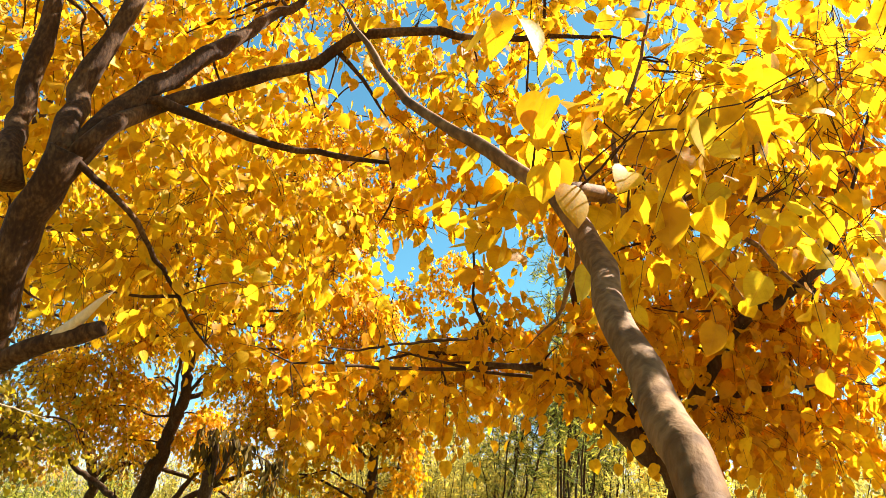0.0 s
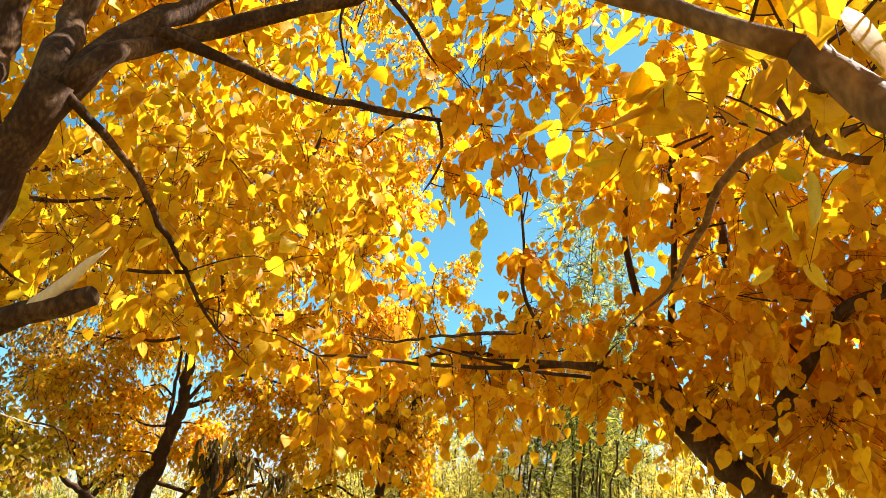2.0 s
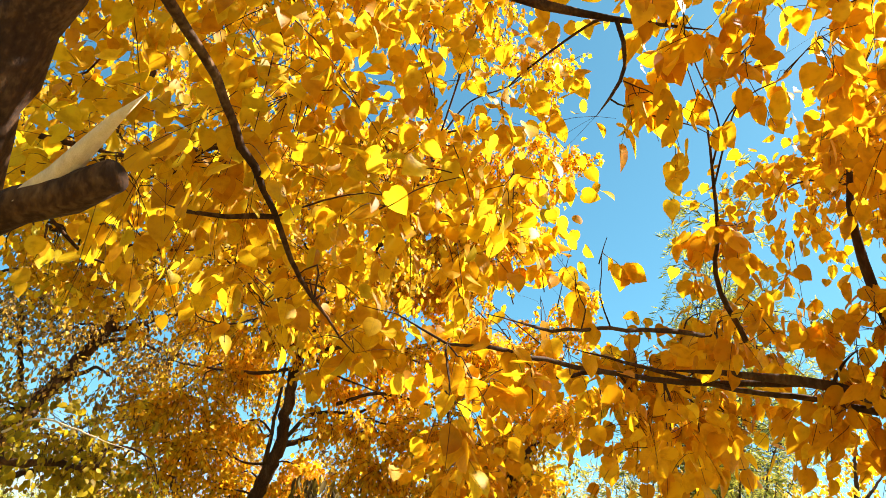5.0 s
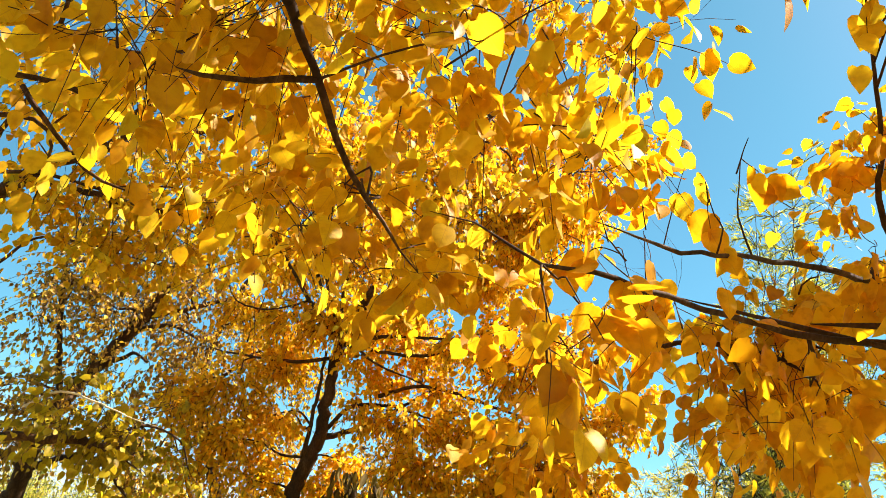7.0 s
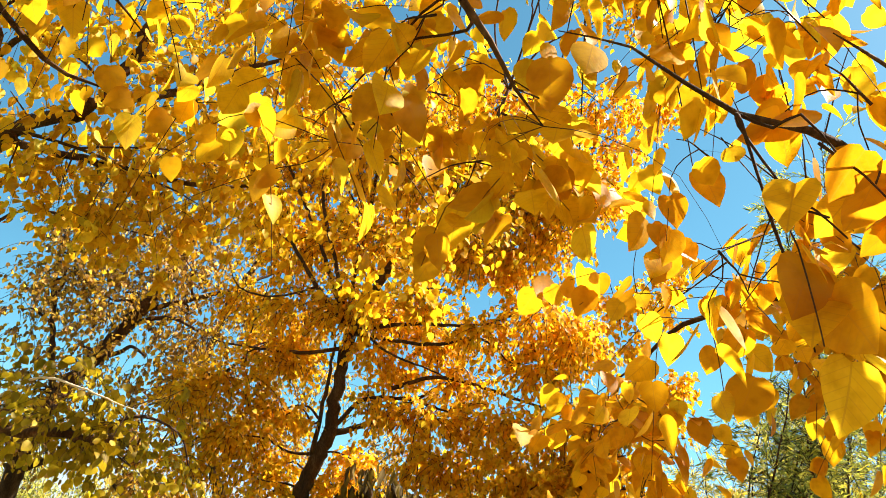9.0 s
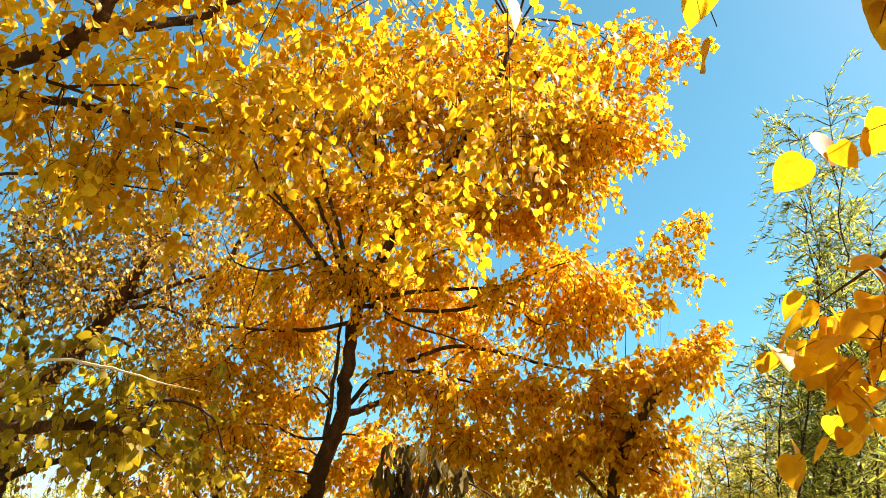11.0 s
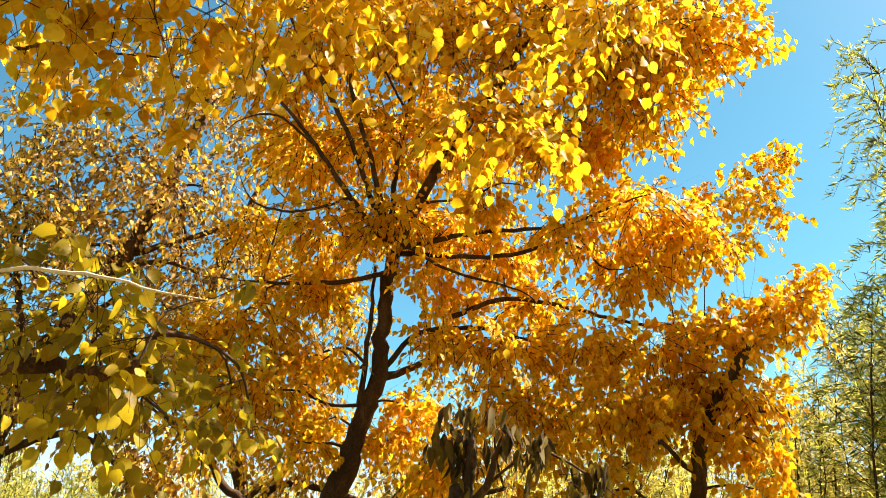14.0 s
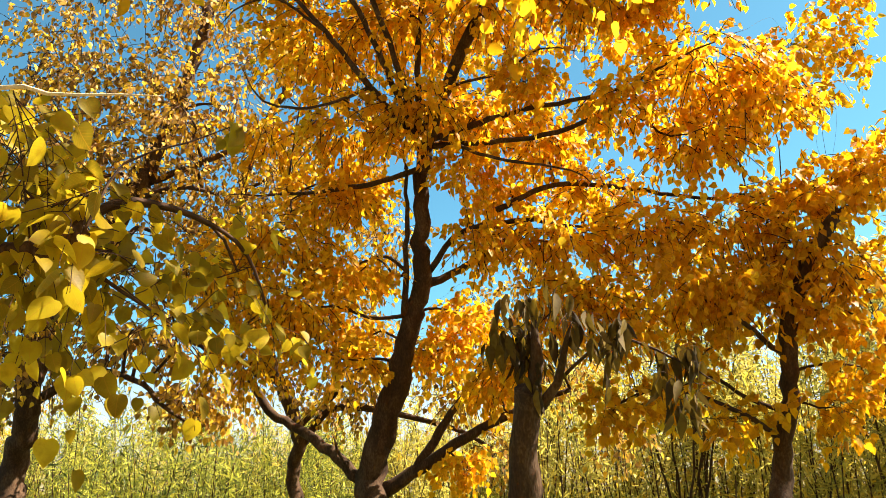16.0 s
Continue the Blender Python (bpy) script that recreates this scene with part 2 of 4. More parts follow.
def clear_of_lane(p, gap=0.5):
    """Which points leave the walking lane free."""
    ok = np.ones(len(p), bool)
    for a, b in zip(LANE, LANE[1:]):
        s = np.clip(((p - a) @ (b - a)) / ((b - a) @ (b - a)), 0, 1)
        ok &= np.linalg.norm(p - a - s[:, None] * (b - a), axis=1) > gap
    return ok


class Tree:
    def __init__(self, base, label, seed, wood=bark, category="tree"):
        self.base = np.array(base, float)
        self.rng = np.random.default_rng(seed)
        self.top = tagged(new("tree"), label, category)
        self.top.location = base
        self.wood, self.lines, self.spots = wood, [], []

    def limb(self, r0, r1, *pts, name="limb", mat=None):
        """One tapering limb through a few points, from the thick end."""
        line, s = curve_points(pts, 0.09 if r0 > 0.02 else 0.06)
        bend = self.rng.standard_normal((len(line), 3)) * (0.12 * r0 + 0.001)
        bend[0] = bend[-1] = 0
        line = line + bend
        r = r0 + (r1 - r0) * s
        if r1 < 0.0125:
            r = r * (1 - 0.8 * np.clip((s - 0.7) / 0.3, 0, 1) ** 2)
        if pts[0][2] < 0:
            r = r * (1 + 0.5 * np.exp(-(line[:, 2] + 0.05) / 0.18))
        knots = 1 + 0.16 * np.maximum(0, np.sin(s * (7 + 5 * self.rng.random()) + 6 * self.rng.random())) ** 6
        v, f = tube(line - self.base, r * knots, 10 if r0 > 0.02 else 6, 0.035, self.rng)
        mesh_object("trunk" if pts[0][2] < 0 else name, v.tolist(), f, mat or self.wood, self.top, smooth=True)
        self.lines.append((line, r))

    def leafy(self, x, y, z, r, n):
        """A leafy spray: middle, reach and number of leaves."""
        self.spots.append((np.array([x, y, z]), r, n))

    def grow(self, shape, size, mat, single=None, singles=0, droop=0.9, per=6, label="", limit=0.62, branch_r=0.006, flat=1.0, tuft=1.0, heavy=0.6):
        """Branches to each spray, twigs in it, and its leaves."""
        rng, B, tw_v, tw_f = self.rng, self.base, [], []
        tw_n = 0
        at, ax, nm = [], [], []
        allp = np.vstack([l for l, _ in self.lines])
        allr = np.concatenate([r for _, r in self.lines])
        for c, r, n in self.spots:
            d = np.linalg.norm(allp - c, axis=1) + 0.6 * np.maximum(0, allp[:, 2] - c[2])
            i = int(np.argmin(d))
            start = allp[i]
            reach = np.linalg.norm(c - start)
            if reach > 0.12:
                way = [start + u * (c - start) + np.array([0, 0, 0.5 * u * (1 - u) * reach]) + rng.standard_normal(3) * 0.06 * reach for u in (0.3, 0.65)]
                line, s = curve_points([start, *way, c], 0.06)
                rad = np.minimum(allr[i] * 0.7, branch_r * (1 + reach) * (0.4 if r < 0.16 else 1))
                v, f = tube(line - B, rad * (1 - 0.6 * s), 5)
                mesh_object("branch", v.tolist(), f, twig_bark, self.top, smooth=True)
            stem = c - start if reach > 0.12 else rng.standard_normal(3) * np.array([1, 1, 0.4])
            stem = stem / (np.linalg.norm(stem) + 1e-9) + 0.3 * rng.standard_normal(3)
            if r < 0.3:
                line = curve_points([c - 0.5 * r * stem, c, c + 0.45 * r * stem, c + r * stem - np.array([0, 0, 0.2 * r])], 0.03)[0]
                v, f = tube(line - B, np.linspace(0.0024, 0.001, len(line)), 5)
                tw_v.append(v)
                tw_f += [tuple(j + tw_n for j in q) for q in f]
                tw_n += len(v)
            for _ in range(max(1, round(n / per))):
                g = rng.standard_normal(3)
                g *= rng.random() ** 0.4 / np.linalg.norm(g)
                p = c + g * r * np.array([0.85, 0.85, 0.75 * flat])
                out = g + rng.standard_normal(3) * 0.6 + np.array([0, 0, -0.25])
                out /= np.linalg.norm(out)
                ln = tuft * min(0.42, r * (0.5 + 0.6 * rng.random()) + 0.05)
                lie = rng.standard_normal(3) * 0.55 + np.array([0.25, -0.1, 0.75])
                s = np.linspace(0, 1, 5)
                line = p + s[:, None] * out * ln + np.stack([0 * s, 0 * s, -0.35 * ln * s * s], 1)
                if r < 0.3 or rng.random() < 0.3 + 0.25 * heavy:
                    if r < 0.3:
                        root = c + stem * r * (1.3 * rng.random() - 0.4)
                        sag = root + 0.45 * (p - root) + 0.1 * ln * out + rng.standard_normal(3) * 0.08 * r
                        line = curve_points([root, sag, p + 0.2 * ln * out, line[3], line[4]], 0.03)[0]
                    if not clear_of_lane(line, 0.6).all():
                        continue
                    v, f = tube(line - B, np.linspace(0.0016, 0.0008, len(line)) * (1 + heavy * (r > 0.3)), 3)
                    tw_v.append(v)
                    tw_f += [tuple(j + tw_n for j in q) for q in f]
                    tw_n += len(v)
                for j in range(per):
                    q = (j + rng.random()) / per
                    pos = p + q * out * ln + np.array([0, 0, -0.35 * ln * q * q])
                    side = np.cross(out, (0, 0, 1)) * (1 if j % 2 else -1)
                    axis = 0.7 * side + 0.5 * out + np.array([0, 0, -droop * (0.5 + rng.random())]) + 0.35 * rng.standard_normal(3)
                    at.append(pos + 0.02 * rng.standard_normal(3))
                    ax.append(axis)
                    nm.append(lie + rng.standard_normal(3) * 0.4)
        at, ax, nm = np.array(at), np.array(ax), np.array(nm)
        ok = clear_of_lane(at, limit)
        at, ax, nm = at[ok], ax[ok], nm[ok]
        sz = size * np.clip(rng.normal(1, 0.2, len(at)), 0.5, 1.3)
        if tw_v:
            tw = mesh_object("twig", np.vstack(tw_v).tolist(), tw_f, twig_bark, self.top, smooth=True)
            tw["kind"] = "stuff"
        first = np.zeros(len(at), bool)
        if singles:
            a, b = LANE[0], LANE[-1]
            far = np.min([np.linalg.norm(at - (a + (b - a) * s), axis=1) for s in np.linspace(0, 1, 9)], axis=0)
            first[np.argsort(far)[:singles]] = True
            metres = []
            for tv, tf in FULL:
                me = bpy.data.meshes.new("leaf")
                me.from_pydata(tv.tolist(), [], tf)
                me.polygons.foreach_set("use_smooth", [True] * len(tf))
                me.materials.append(single)
                metres.append(me)
            X, Y, Z = frames_for(ax, nm)
            for i in np.flatnonzero(first):
                ob = new("leaf", metres[i % 3])
                ob.parent = self.top
                m = Matrix.Identity(4)
                for j in range(3):
                    m[j][0], m[j][1], m[j][2], m[j][3] = X[i][j] * sz[i], Y[i][j] * sz[i], Z[i][j] * sz[i], at[i][j] - B[j]
                ob.matrix_basis = m
        rest = ~first
        if rest.any():
            leaves_mesh("foliage", shape, at[rest] - B, ax[rest], nm[rest], sz[rest], mat, self.top, label)

# the trees, from the start of the path on

tree_a = Tree((-0.42, 4.75, 0), "golden mulberry tree with spreading limbs and a broken stub", 1, bark)
tree_a.limb(0.095, 0.062, (-0.42, 4.75, -0.05), (-0.36, 4.66, 0.70), (-0.24, 4.50, 1.40), (-0.07, 4.12, 2.11), (-0.04, 4.02, 2.36), (0.03, 3.94, 2.53), (0.10, 3.87, 2.68))
tree_a.limb(0.050, 0.030, (-0.08, 3.96, 2.55), (-0.13, 4.00, 2.69), (-0.21, 4.20, 2.91), (-0.21, 4.21, 3.18), (-0.20, 4.20, 3.49), (-0.28, 4.27, 3.93))
tree_a.limb(0.050, 0.028, (0.08, 3.88, 2.66), (0.07, 3.93, 2.76), (0.02, 4.10, 3.03), (0.08, 4.10, 3.28), (0.15, 4.13, 3.61), (0.20, 4.15, 3.96))
tree_a.limb(0.055, 0.018, (0.03, 3.94, 2.53), (0.14, 3.92, 2.74), (0.24, 4.05, 3.03), (0.41, 4.14, 3.28), (0.60, 4.30, 3.61), (0.87, 4.58, 4.14))
tree_a.limb(0.036, 0.008, (0.12, 3.89, 2.67), (0.21, 3.88, 2.80), (0.32, 4.09, 3.03), (0.57, 4.09, 3.18), (0.92, 4.05, 3.35), (1.05, 3.98, 3.45), (1.34, 3.94, 3.53), (1.70, 3.91, 3.55), (2.11, 3.85, 3.61), (2.45, 3.85, 3.68))
tree_a.limb(0.012, 0.005, (0.99, 4.01, 3.41), (1.13, 4.07, 3.32), (1.27, 4.10, 3.15))
tree_a.limb(0.022, 0.007, (0.27, 4.06, 3.00), (0.32, 4.05, 3.03), (0.59, 4.10, 2.99), (0.88, 4.20, 2.99), (1.31, 4.25, 3.02), (1.57, 4.24, 3.04))
tree_a.limb(0.007, 0.004, (1.31, 4.25, 3.02), (1.34, 4.25, 2.87), (1.27, 4.27, 2.70))
tree_a.limb(0.016, 0.005, (0.12, 3.87, 2.67), (0.16, 3.90, 2.63), (0.28, 4.16, 2.59), (0.36, 4.29, 2.49), (0.47, 4.47, 2.36), (0.57, 4.61, 2.23), (0.74, 4.73, 2.09))
tree_a.limb(0.008, 0.005, (0.48, 4.48, 2.35), (0.30, 4.52, 2.34), (0.18, 4.54, 2.36))
tree_a.limb(0.042, 0.026, (-0.09, 4.07, 1.88), (0.09, 3.90, 1.94), (0.21, 3.82, 1.98), (0.37, 3.75, 2.03))
tree_a.limb(0.012, 0.003, (-0.77, 5.28, 2.74), (-0.59, 5.28, 2.74), (-0.43, 5.24, 2.70), (-0.22, 5.22, 2.62), (-0.09, 5.27, 2.52))
tree_a.limb(0.010, 0.003, (-0.62, 5.29, 2.71), (-0.49, 5.35, 2.59), (-0.32, 5.40, 2.48), (-0.15, 5.40, 2.47))
tree_a.limb(0.012, 0.004, (-0.56, 5.13, 2.82), (-0.40, 5.13, 2.81), (-0.22, 5.14, 2.80), (0.06, 5.02, 2.81), (0.29, 4.91, 2.81))
tree_a.limb(0.010, 0.003, (-0.78, 5.43, 2.66), (-0.62, 5.42, 2.67), (-0.55, 5.46, 2.60), (-0.58, 5.51, 2.47))
tree_a.leafy(0.44, 4.66, 3.04, 0.35, 243)
tree_a.leafy(0.76, 4.89, 2.81, 0.35, 243)
tree_a.leafy(0.25, 4.63, 2.65, 0.28, 189)
tree_a.leafy(0.95, 4.61, 3.45, 0.30, 162)
tree_a.leafy(1.15, 5.17, 3.29, 0.30, 189)
tree_a.leafy(1.17, 5.14, 2.77, 0.22, 108)
tree_a.leafy(-0.03, 4.63, 2.52, 0.25, 122)
tree_a.leafy(0.58, 4.62, 3.35, 0.30, 162)
tree_a.leafy(-0.25, 4.92, 3.63, 0.40, 216)
tree_a.leafy(-0.59, 4.94, 3.78, 0.40, 162)
tree_a.leafy(0.21, 4.91, 3.95, 0.40, 216)
tree_a.leafy(0.67, 5.02, 3.97, 0.30, 162)
tree_a.leafy(-0.02, 4.88, 2.65, 0.28, 70)
tree_a.leafy(0.21, 5.17, 2.50, 0.30, 92)
tree_a.leafy(0.40, 5.31, 2.42, 0.25, 65)
tree_a.leafy(0.67, 5.07, 2.23, 0.12, 27)
tree_a.leafy(0.62, 4.81, 2.79, 0.22, 68)
tree_a.leafy(-0.51, 5.57, 2.83, 0.30, 49)
tree_a.leafy(1.05, 4.02, 3.50, 0.18, 38)
tree_a.leafy(1.35, 4.01, 3.63, 0.20, 47)
tree_a.leafy(1.63, 4.03, 3.40, 0.22, 76)
tree_a.leafy(1.46, 4.16, 3.18, 0.18, 53)
tree_a.leafy(1.69, 4.19, 3.24, 0.15, 42)
tree_a.leafy(1.38, 4.26, 2.81, 0.10, 27)
tree_a.leafy(1.50, 4.31, 2.76, 0.10, 23)
tree_a.leafy(1.93, 3.96, 3.70, 0.22, 66)
tree_a.leafy(2.26, 3.94, 3.57, 0.25, 76)
tree_a.leafy(0.79, 4.29, 2.36, 0.12, 18)
tree_a.leafy(1.10, 4.47, 2.57, 0.12, 23)
tree_a.leafy(0.54, 4.81, 2.31, 0.14, 19)
tree_a.leafy(1.08, 4.93, 2.04, 0.10, 15)
tree_a.leafy(0.40, 5.06, 2.30, 0.13, 15)
tree_a.leafy(0.47, 5.11, 2.35, 0.13, 15)
tree_a.leafy(0.70, 5.03, 2.29, 0.12, 14)
tree_a.leafy(0.76, 5.08, 2.24, 0.09, 9)
tree_a.leafy(0.79, 5.02, 2.30, 0.09, 8)
tree_a.leafy(0.71, 5.17, 2.20, 0.06, 5)
tree_a.leafy(0.57, 5.17, 2.44, 0.12, 14)
# unseen upper crown, added and thickened to shade the limbs below
tree_a.leafy(-0.10, 4.30, 4.40, 0.42, 202)
tree_a.leafy(0.50, 4.60, 4.60, 0.42, 330)
tree_a.leafy(-0.60, 4.00, 4.20, 0.42, 202)
tree_a.leafy(0.30, 3.60, 4.50, 0.42, 330)
tree_a.leafy(1.20, 4.30, 4.60, 0.42, 330)
tree_a.leafy(0.90, 3.70, 4.30, 0.42, 330)
tree_a.leafy(-0.70, 4.90, 4.40, 0.42, 202)
tree_a.leafy(1.80, 4.00, 4.30, 0.42, 330)
tree_a.limb(0.028, 0.003, (0.22, 3.82, 1.99), (0.31, 3.75, 2.06), (0.40, 3.68, 2.14), name="splinter", mat=pale_wood)
tree_a.leafy(-0.50, 4.84, 3.73, 0.35, 190)
tree_a.leafy(-0.21, 5.16, 3.76, 0.35, 190)
tree_a.leafy(0.18, 5.05, 4.08, 0.35, 190)
tree_a.leafy(-0.46, 5.20, 3.30, 0.30, 140)
tree_a.leafy(-0.09, 5.07, 4.15, 0.35, 180)
tree_a.leafy(0.49, 5.33, 4.10, 0.30, 130)
tree_a.leafy(-0.46, 5.25, 2.89, 0.26, 100)
tree_a.grow(MID, 0.066, leaf_gold, leaf_gold_one, 300, limit=0.79)

tree_b = Tree((1.95, 1.45, 0), "slender golden tree whose bare limb leans over the path", 2, bark_smooth)
tree_b.limb(0.025, 0.021, (1.95, 1.45, -0.05), (1.82, 1.50, 0.60), (1.52, 1.62, 1.15), (1.28, 1.83, 1.50), (1.28, 1.87, 1.55), (1.29, 1.94, 1.62), (1.32, 2.03, 1.68), (1.33, 2.10, 1.75), (1.38, 2.25, 1.85), (1.43, 2.40, 1.98), (1.42, 2.46, 2.06), (1.40, 2.49, 2.12))
tree_b.limb(0.018, 0.006, (1.40, 2.49, 2.12), (1.33, 2.58, 2.22), (1.27, 2.67, 2.31), (1.15, 2.85, 2.49), (1.05, 3.00, 2.74), (0.94, 3.06, 2.93))
tree_b.limb(0.016, 0.006, (1.40, 2.49, 2.12), (1.57, 2.64, 2.21), (1.65, 2.77, 2.24), (1.74, 3.10, 2.32), (1.80, 3.34, 2.25), (1.82, 3.53, 2.18), (1.77, 3.68, 2.10))
tree_b.limb(0.016, 0.006, (1.41, 2.50, 2.13), (1.51, 2.56, 2.18), (1.67, 2.77, 2.24), (1.88, 3.00, 2.37), (2.02, 2.99, 2.43), (2.20, 2.95, 2.44), (2.46, 2.93, 2.47))
tree_b.limb(0.014, 0.006, (1.67, 2.77, 2.24), (1.90, 3.00, 2.34), (2.05, 2.97, 2.33), (2.22, 2.99, 2.31), (2.36, 3.04, 2.24), (2.46, 3.03, 2.18))
tree_b.limb(0.009, 0.004, (1.81, 2.97, 2.35), (1.80, 3.04, 2.59), (1.88, 3.06, 2.79), (1.94, 3.05, 3.05), (1.99, 3.07, 3.27))
tree_b.leafy(1.30, 2.39, 2.31, 0.10, 16)
tree_b.leafy(1.52, 2.42, 2.24, 0.10, 14)
tree_b.leafy(1.62, 2.30, 2.20, 0.15, 32)
tree_b.leafy(1.92, 2.83, 2.37, 0.20, 76)
tree_b.leafy(2.17, 2.77, 2.39, 0.22, 90)
tree_b.leafy(2.18, 2.87, 2.67, 0.22, 90)
tree_b.leafy(2.41, 2.84, 2.64, 0.25, 102)
tree_b.leafy(2.48, 2.93, 2.35, 0.20, 76)
tree_b.leafy(1.47, 2.62, 2.33, 0.10, 23)
tree_b.leafy(1.43, 2.97, 2.28, 0.10, 27)
tree_b.leafy(1.64, 2.62, 2.23, 0.10, 23)
tree_b.leafy(2.20, 2.98, 2.96, 0.25, 102)
tree_b.leafy(2.58, 2.96, 3.06, 0.25, 102)
tree_b.leafy(1.84, 3.11, 2.25, 0.12, 32)
tree_b.leafy(2.04, 3.04, 2.89, 0.20, 76)
tree_b.leafy(1.44, 2.86, 2.30, 0.08, 19)
tree_b.leafy(1.83, 2.73, 2.52, 0.09, 16)
tree_b.leafy(1.78, 2.85, 2.51, 0.15, 32)
tree_b.leafy(1.71, 2.96, 2.58, 0.10, 20)
# limb and sprays added out of view, to dapple the leaning limb with shade
tree_b.limb(0.016, 0.007, (1.82, 1.50, 0.60), (2.12, 1.58, 1.40), (2.22, 1.90, 2.15), (2.12, 2.40, 2.80))
tree_b.leafy(1.95, 2.14, 2.45, 0.15, 32)
tree_b.leafy(2.05, 2.42, 2.72, 0.15, 30)
tree_b.leafy(1.85, 1.85, 2.25, 0.15, 28)
tree_b.leafy(1.72, 1.72, 1.98, 0.14, 18)
tree_b.grow(MID, 0.064, leaf_gold, leaf_gold_one, 260)

tree_c = Tree((3.25, 5.20, 0), "golden tree forking low with long level boughs", 3, bark_dark)
tree_c.limb(0.110, 0.060, (3.25, 5.20, -0.05), (3.20, 5.15, 0.70), (3.12, 5.05, 1.30), (3.20, 4.86, 1.69), (3.05, 4.85, 1.80), (2.88, 4.85, 1.92), (2.67, 4.84, 2.07))
tree_c.limb(0.026, 0.008, (2.67, 4.84, 2.07), (2.52, 4.84, 2.18), (2.30, 4.91, 2.29), (2.07, 5.01, 2.31), (1.82, 5.13, 2.32))
tree_c.limb(0.012, 0.005, (2.44, 4.90, 2.22), (2.29, 5.03, 2.27), (2.00, 5.14, 2.30), (1.50, 5.29, 2.40))
tree_c.limb(0.045, 0.020, (3.04, 4.84, 1.84), (2.99, 4.75, 1.97), (3.01, 4.62, 2.13), (3.09, 4.45, 2.38), (3.15, 4.32, 2.54), (3.25, 4.22, 2.59), (3.44, 4.10, 2.76))
tree_c.limb(0.030, 0.012, (2.95, 4.85, 1.89), (2.83, 4.86, 2.06), (2.64, 4.92, 2.31), (2.53, 4.97, 2.69), (2.45, 4.92, 3.01), (2.46, 4.89, 3.36))
tree_c.limb(0.020, 0.010, (3.01, 4.62, 2.13), (3.24, 4.38, 2.19), (3.44, 4.21, 2.21))
tree_c.limb(0.020, 0.007, (2.64, 4.92, 2.31), (2.67, 4.86, 2.74), (2.68, 4.76, 3.25), (2.96, 4.56, 4.14))
tree_c.limb(0.014, 0.004, (2.46, 5.15, 2.38), (1.89, 5.14, 2.29), (1.57, 5.00, 2.24), (1.32, 4.86, 2.20), (1.12, 4.76, 2.18), (1.00, 4.72, 2.16), (0.84, 4.69, 2.21), (0.74, 4.69, 2.22))
tree_c.limb(0.010, 0.004, (2.00, 5.11, 2.47), (1.80, 4.97, 2.41), (1.47, 4.80, 2.31), (1.30, 4.72, 2.25), (1.08, 4.62, 2.23))
tree_c.limb(0.010, 0.004, (2.07, 5.03, 2.44), (1.95, 4.97, 2.58), (1.91, 4.92, 2.69), (1.91, 4.89, 2.74), (1.86, 4.82, 2.99), (1.82, 4.76, 3.24))
tree_c.limb(0.014, 0.005, (2.27, 6.13, 2.58), (1.91, 6.02, 2.56), (1.68, 6.06, 2.50), (1.47, 6.15, 2.42), (1.36, 6.26, 2.30), (1.26, 6.41, 2.21))
tree_c.limb(0.050, 0.012, (3.12, 5.05, 1.30), (3.20, 5.10, 2.40), (3.10, 5.10, 3.40), (2.90, 5.00, 4.30))
tree_c.limb(0.035, 0.010, (3.20, 5.10, 2.40), (3.35, 5.50, 3.10), (3.50, 5.90, 3.80), (3.80, 6.15, 4.40))
tree_c.leafy(2.57, 4.91, 2.39, 0.28, 189)
tree_c.leafy(2.90, 4.68, 2.49, 0.30, 220)
tree_c.leafy(3.15, 4.45, 2.63, 0.28, 189)
tree_c.leafy(3.42, 4.37, 2.38, 0.28, 189)
tree_c.leafy(3.09, 4.47, 2.05, 0.28, 189)
tree_c.leafy(2.07, 5.19, 2.57, 0.16, 47)
tree_c.leafy(1.84, 5.18, 2.16, 0.20, 70)
tree_c.leafy(1.52, 5.32, 2.36, 0.16, 34)
tree_c.leafy(1.27, 5.61, 2.29, 0.22, 63)
tree_c.leafy(2.96, 4.47, 2.98, 0.25, 174)
tree_c.leafy(3.28, 4.29, 2.94, 0.25, 174)
tree_c.leafy(2.80, 4.80, 3.09, 0.20, 111)
tree_c.leafy(2.81, 4.80, 2.23, 0.25, 174)
tree_c.leafy(3.40, 4.42, 1.98, 0.25, 158)
tree_c.leafy(2.34, 5.00, 2.30, 0.18, 100)
tree_c.leafy(2.57, 4.98, 3.33, 0.20, 88)
tree_c.leafy(2.03, 5.09, 2.85, 0.10, 39)
tree_c.leafy(2.82, 4.78, 3.69, 0.25, 111)
tree_c.leafy(1.37, 4.75, 2.43, 0.06, 7)
tree_c.leafy(1.45, 4.75, 2.54, 0.05, 5)
tree_c.leafy(1.15, 4.69, 2.21, 0.07, 11)
tree_c.leafy(1.02, 4.63, 1.98, 0.07, 12)
tree_c.leafy(1.02, 4.66, 1.93, 0.07, 11)
tree_c.leafy(1.26, 4.75, 2.07, 0.05, 5)
tree_c.leafy(1.07, 4.61, 2.03, 0.06, 7)
tree_c.leafy(2.10, 6.17, 2.55, 0.26, 52)
tree_c.leafy(2.39, 6.15, 2.60, 0.28, 52)
tree_c.leafy(1.92, 6.14, 2.39, 0.20, 32)
tree_c.leafy(2.35, 6.28, 2.40, 0.20, 24)
tree_c.leafy(1.72, 6.09, 2.50, 0.15, 19)
tree_c.leafy(2.37, 5.88, 2.69, 0.22, 34)
tree_c.leafy(1.15, 5.22, 2.45, 0.10, 4)
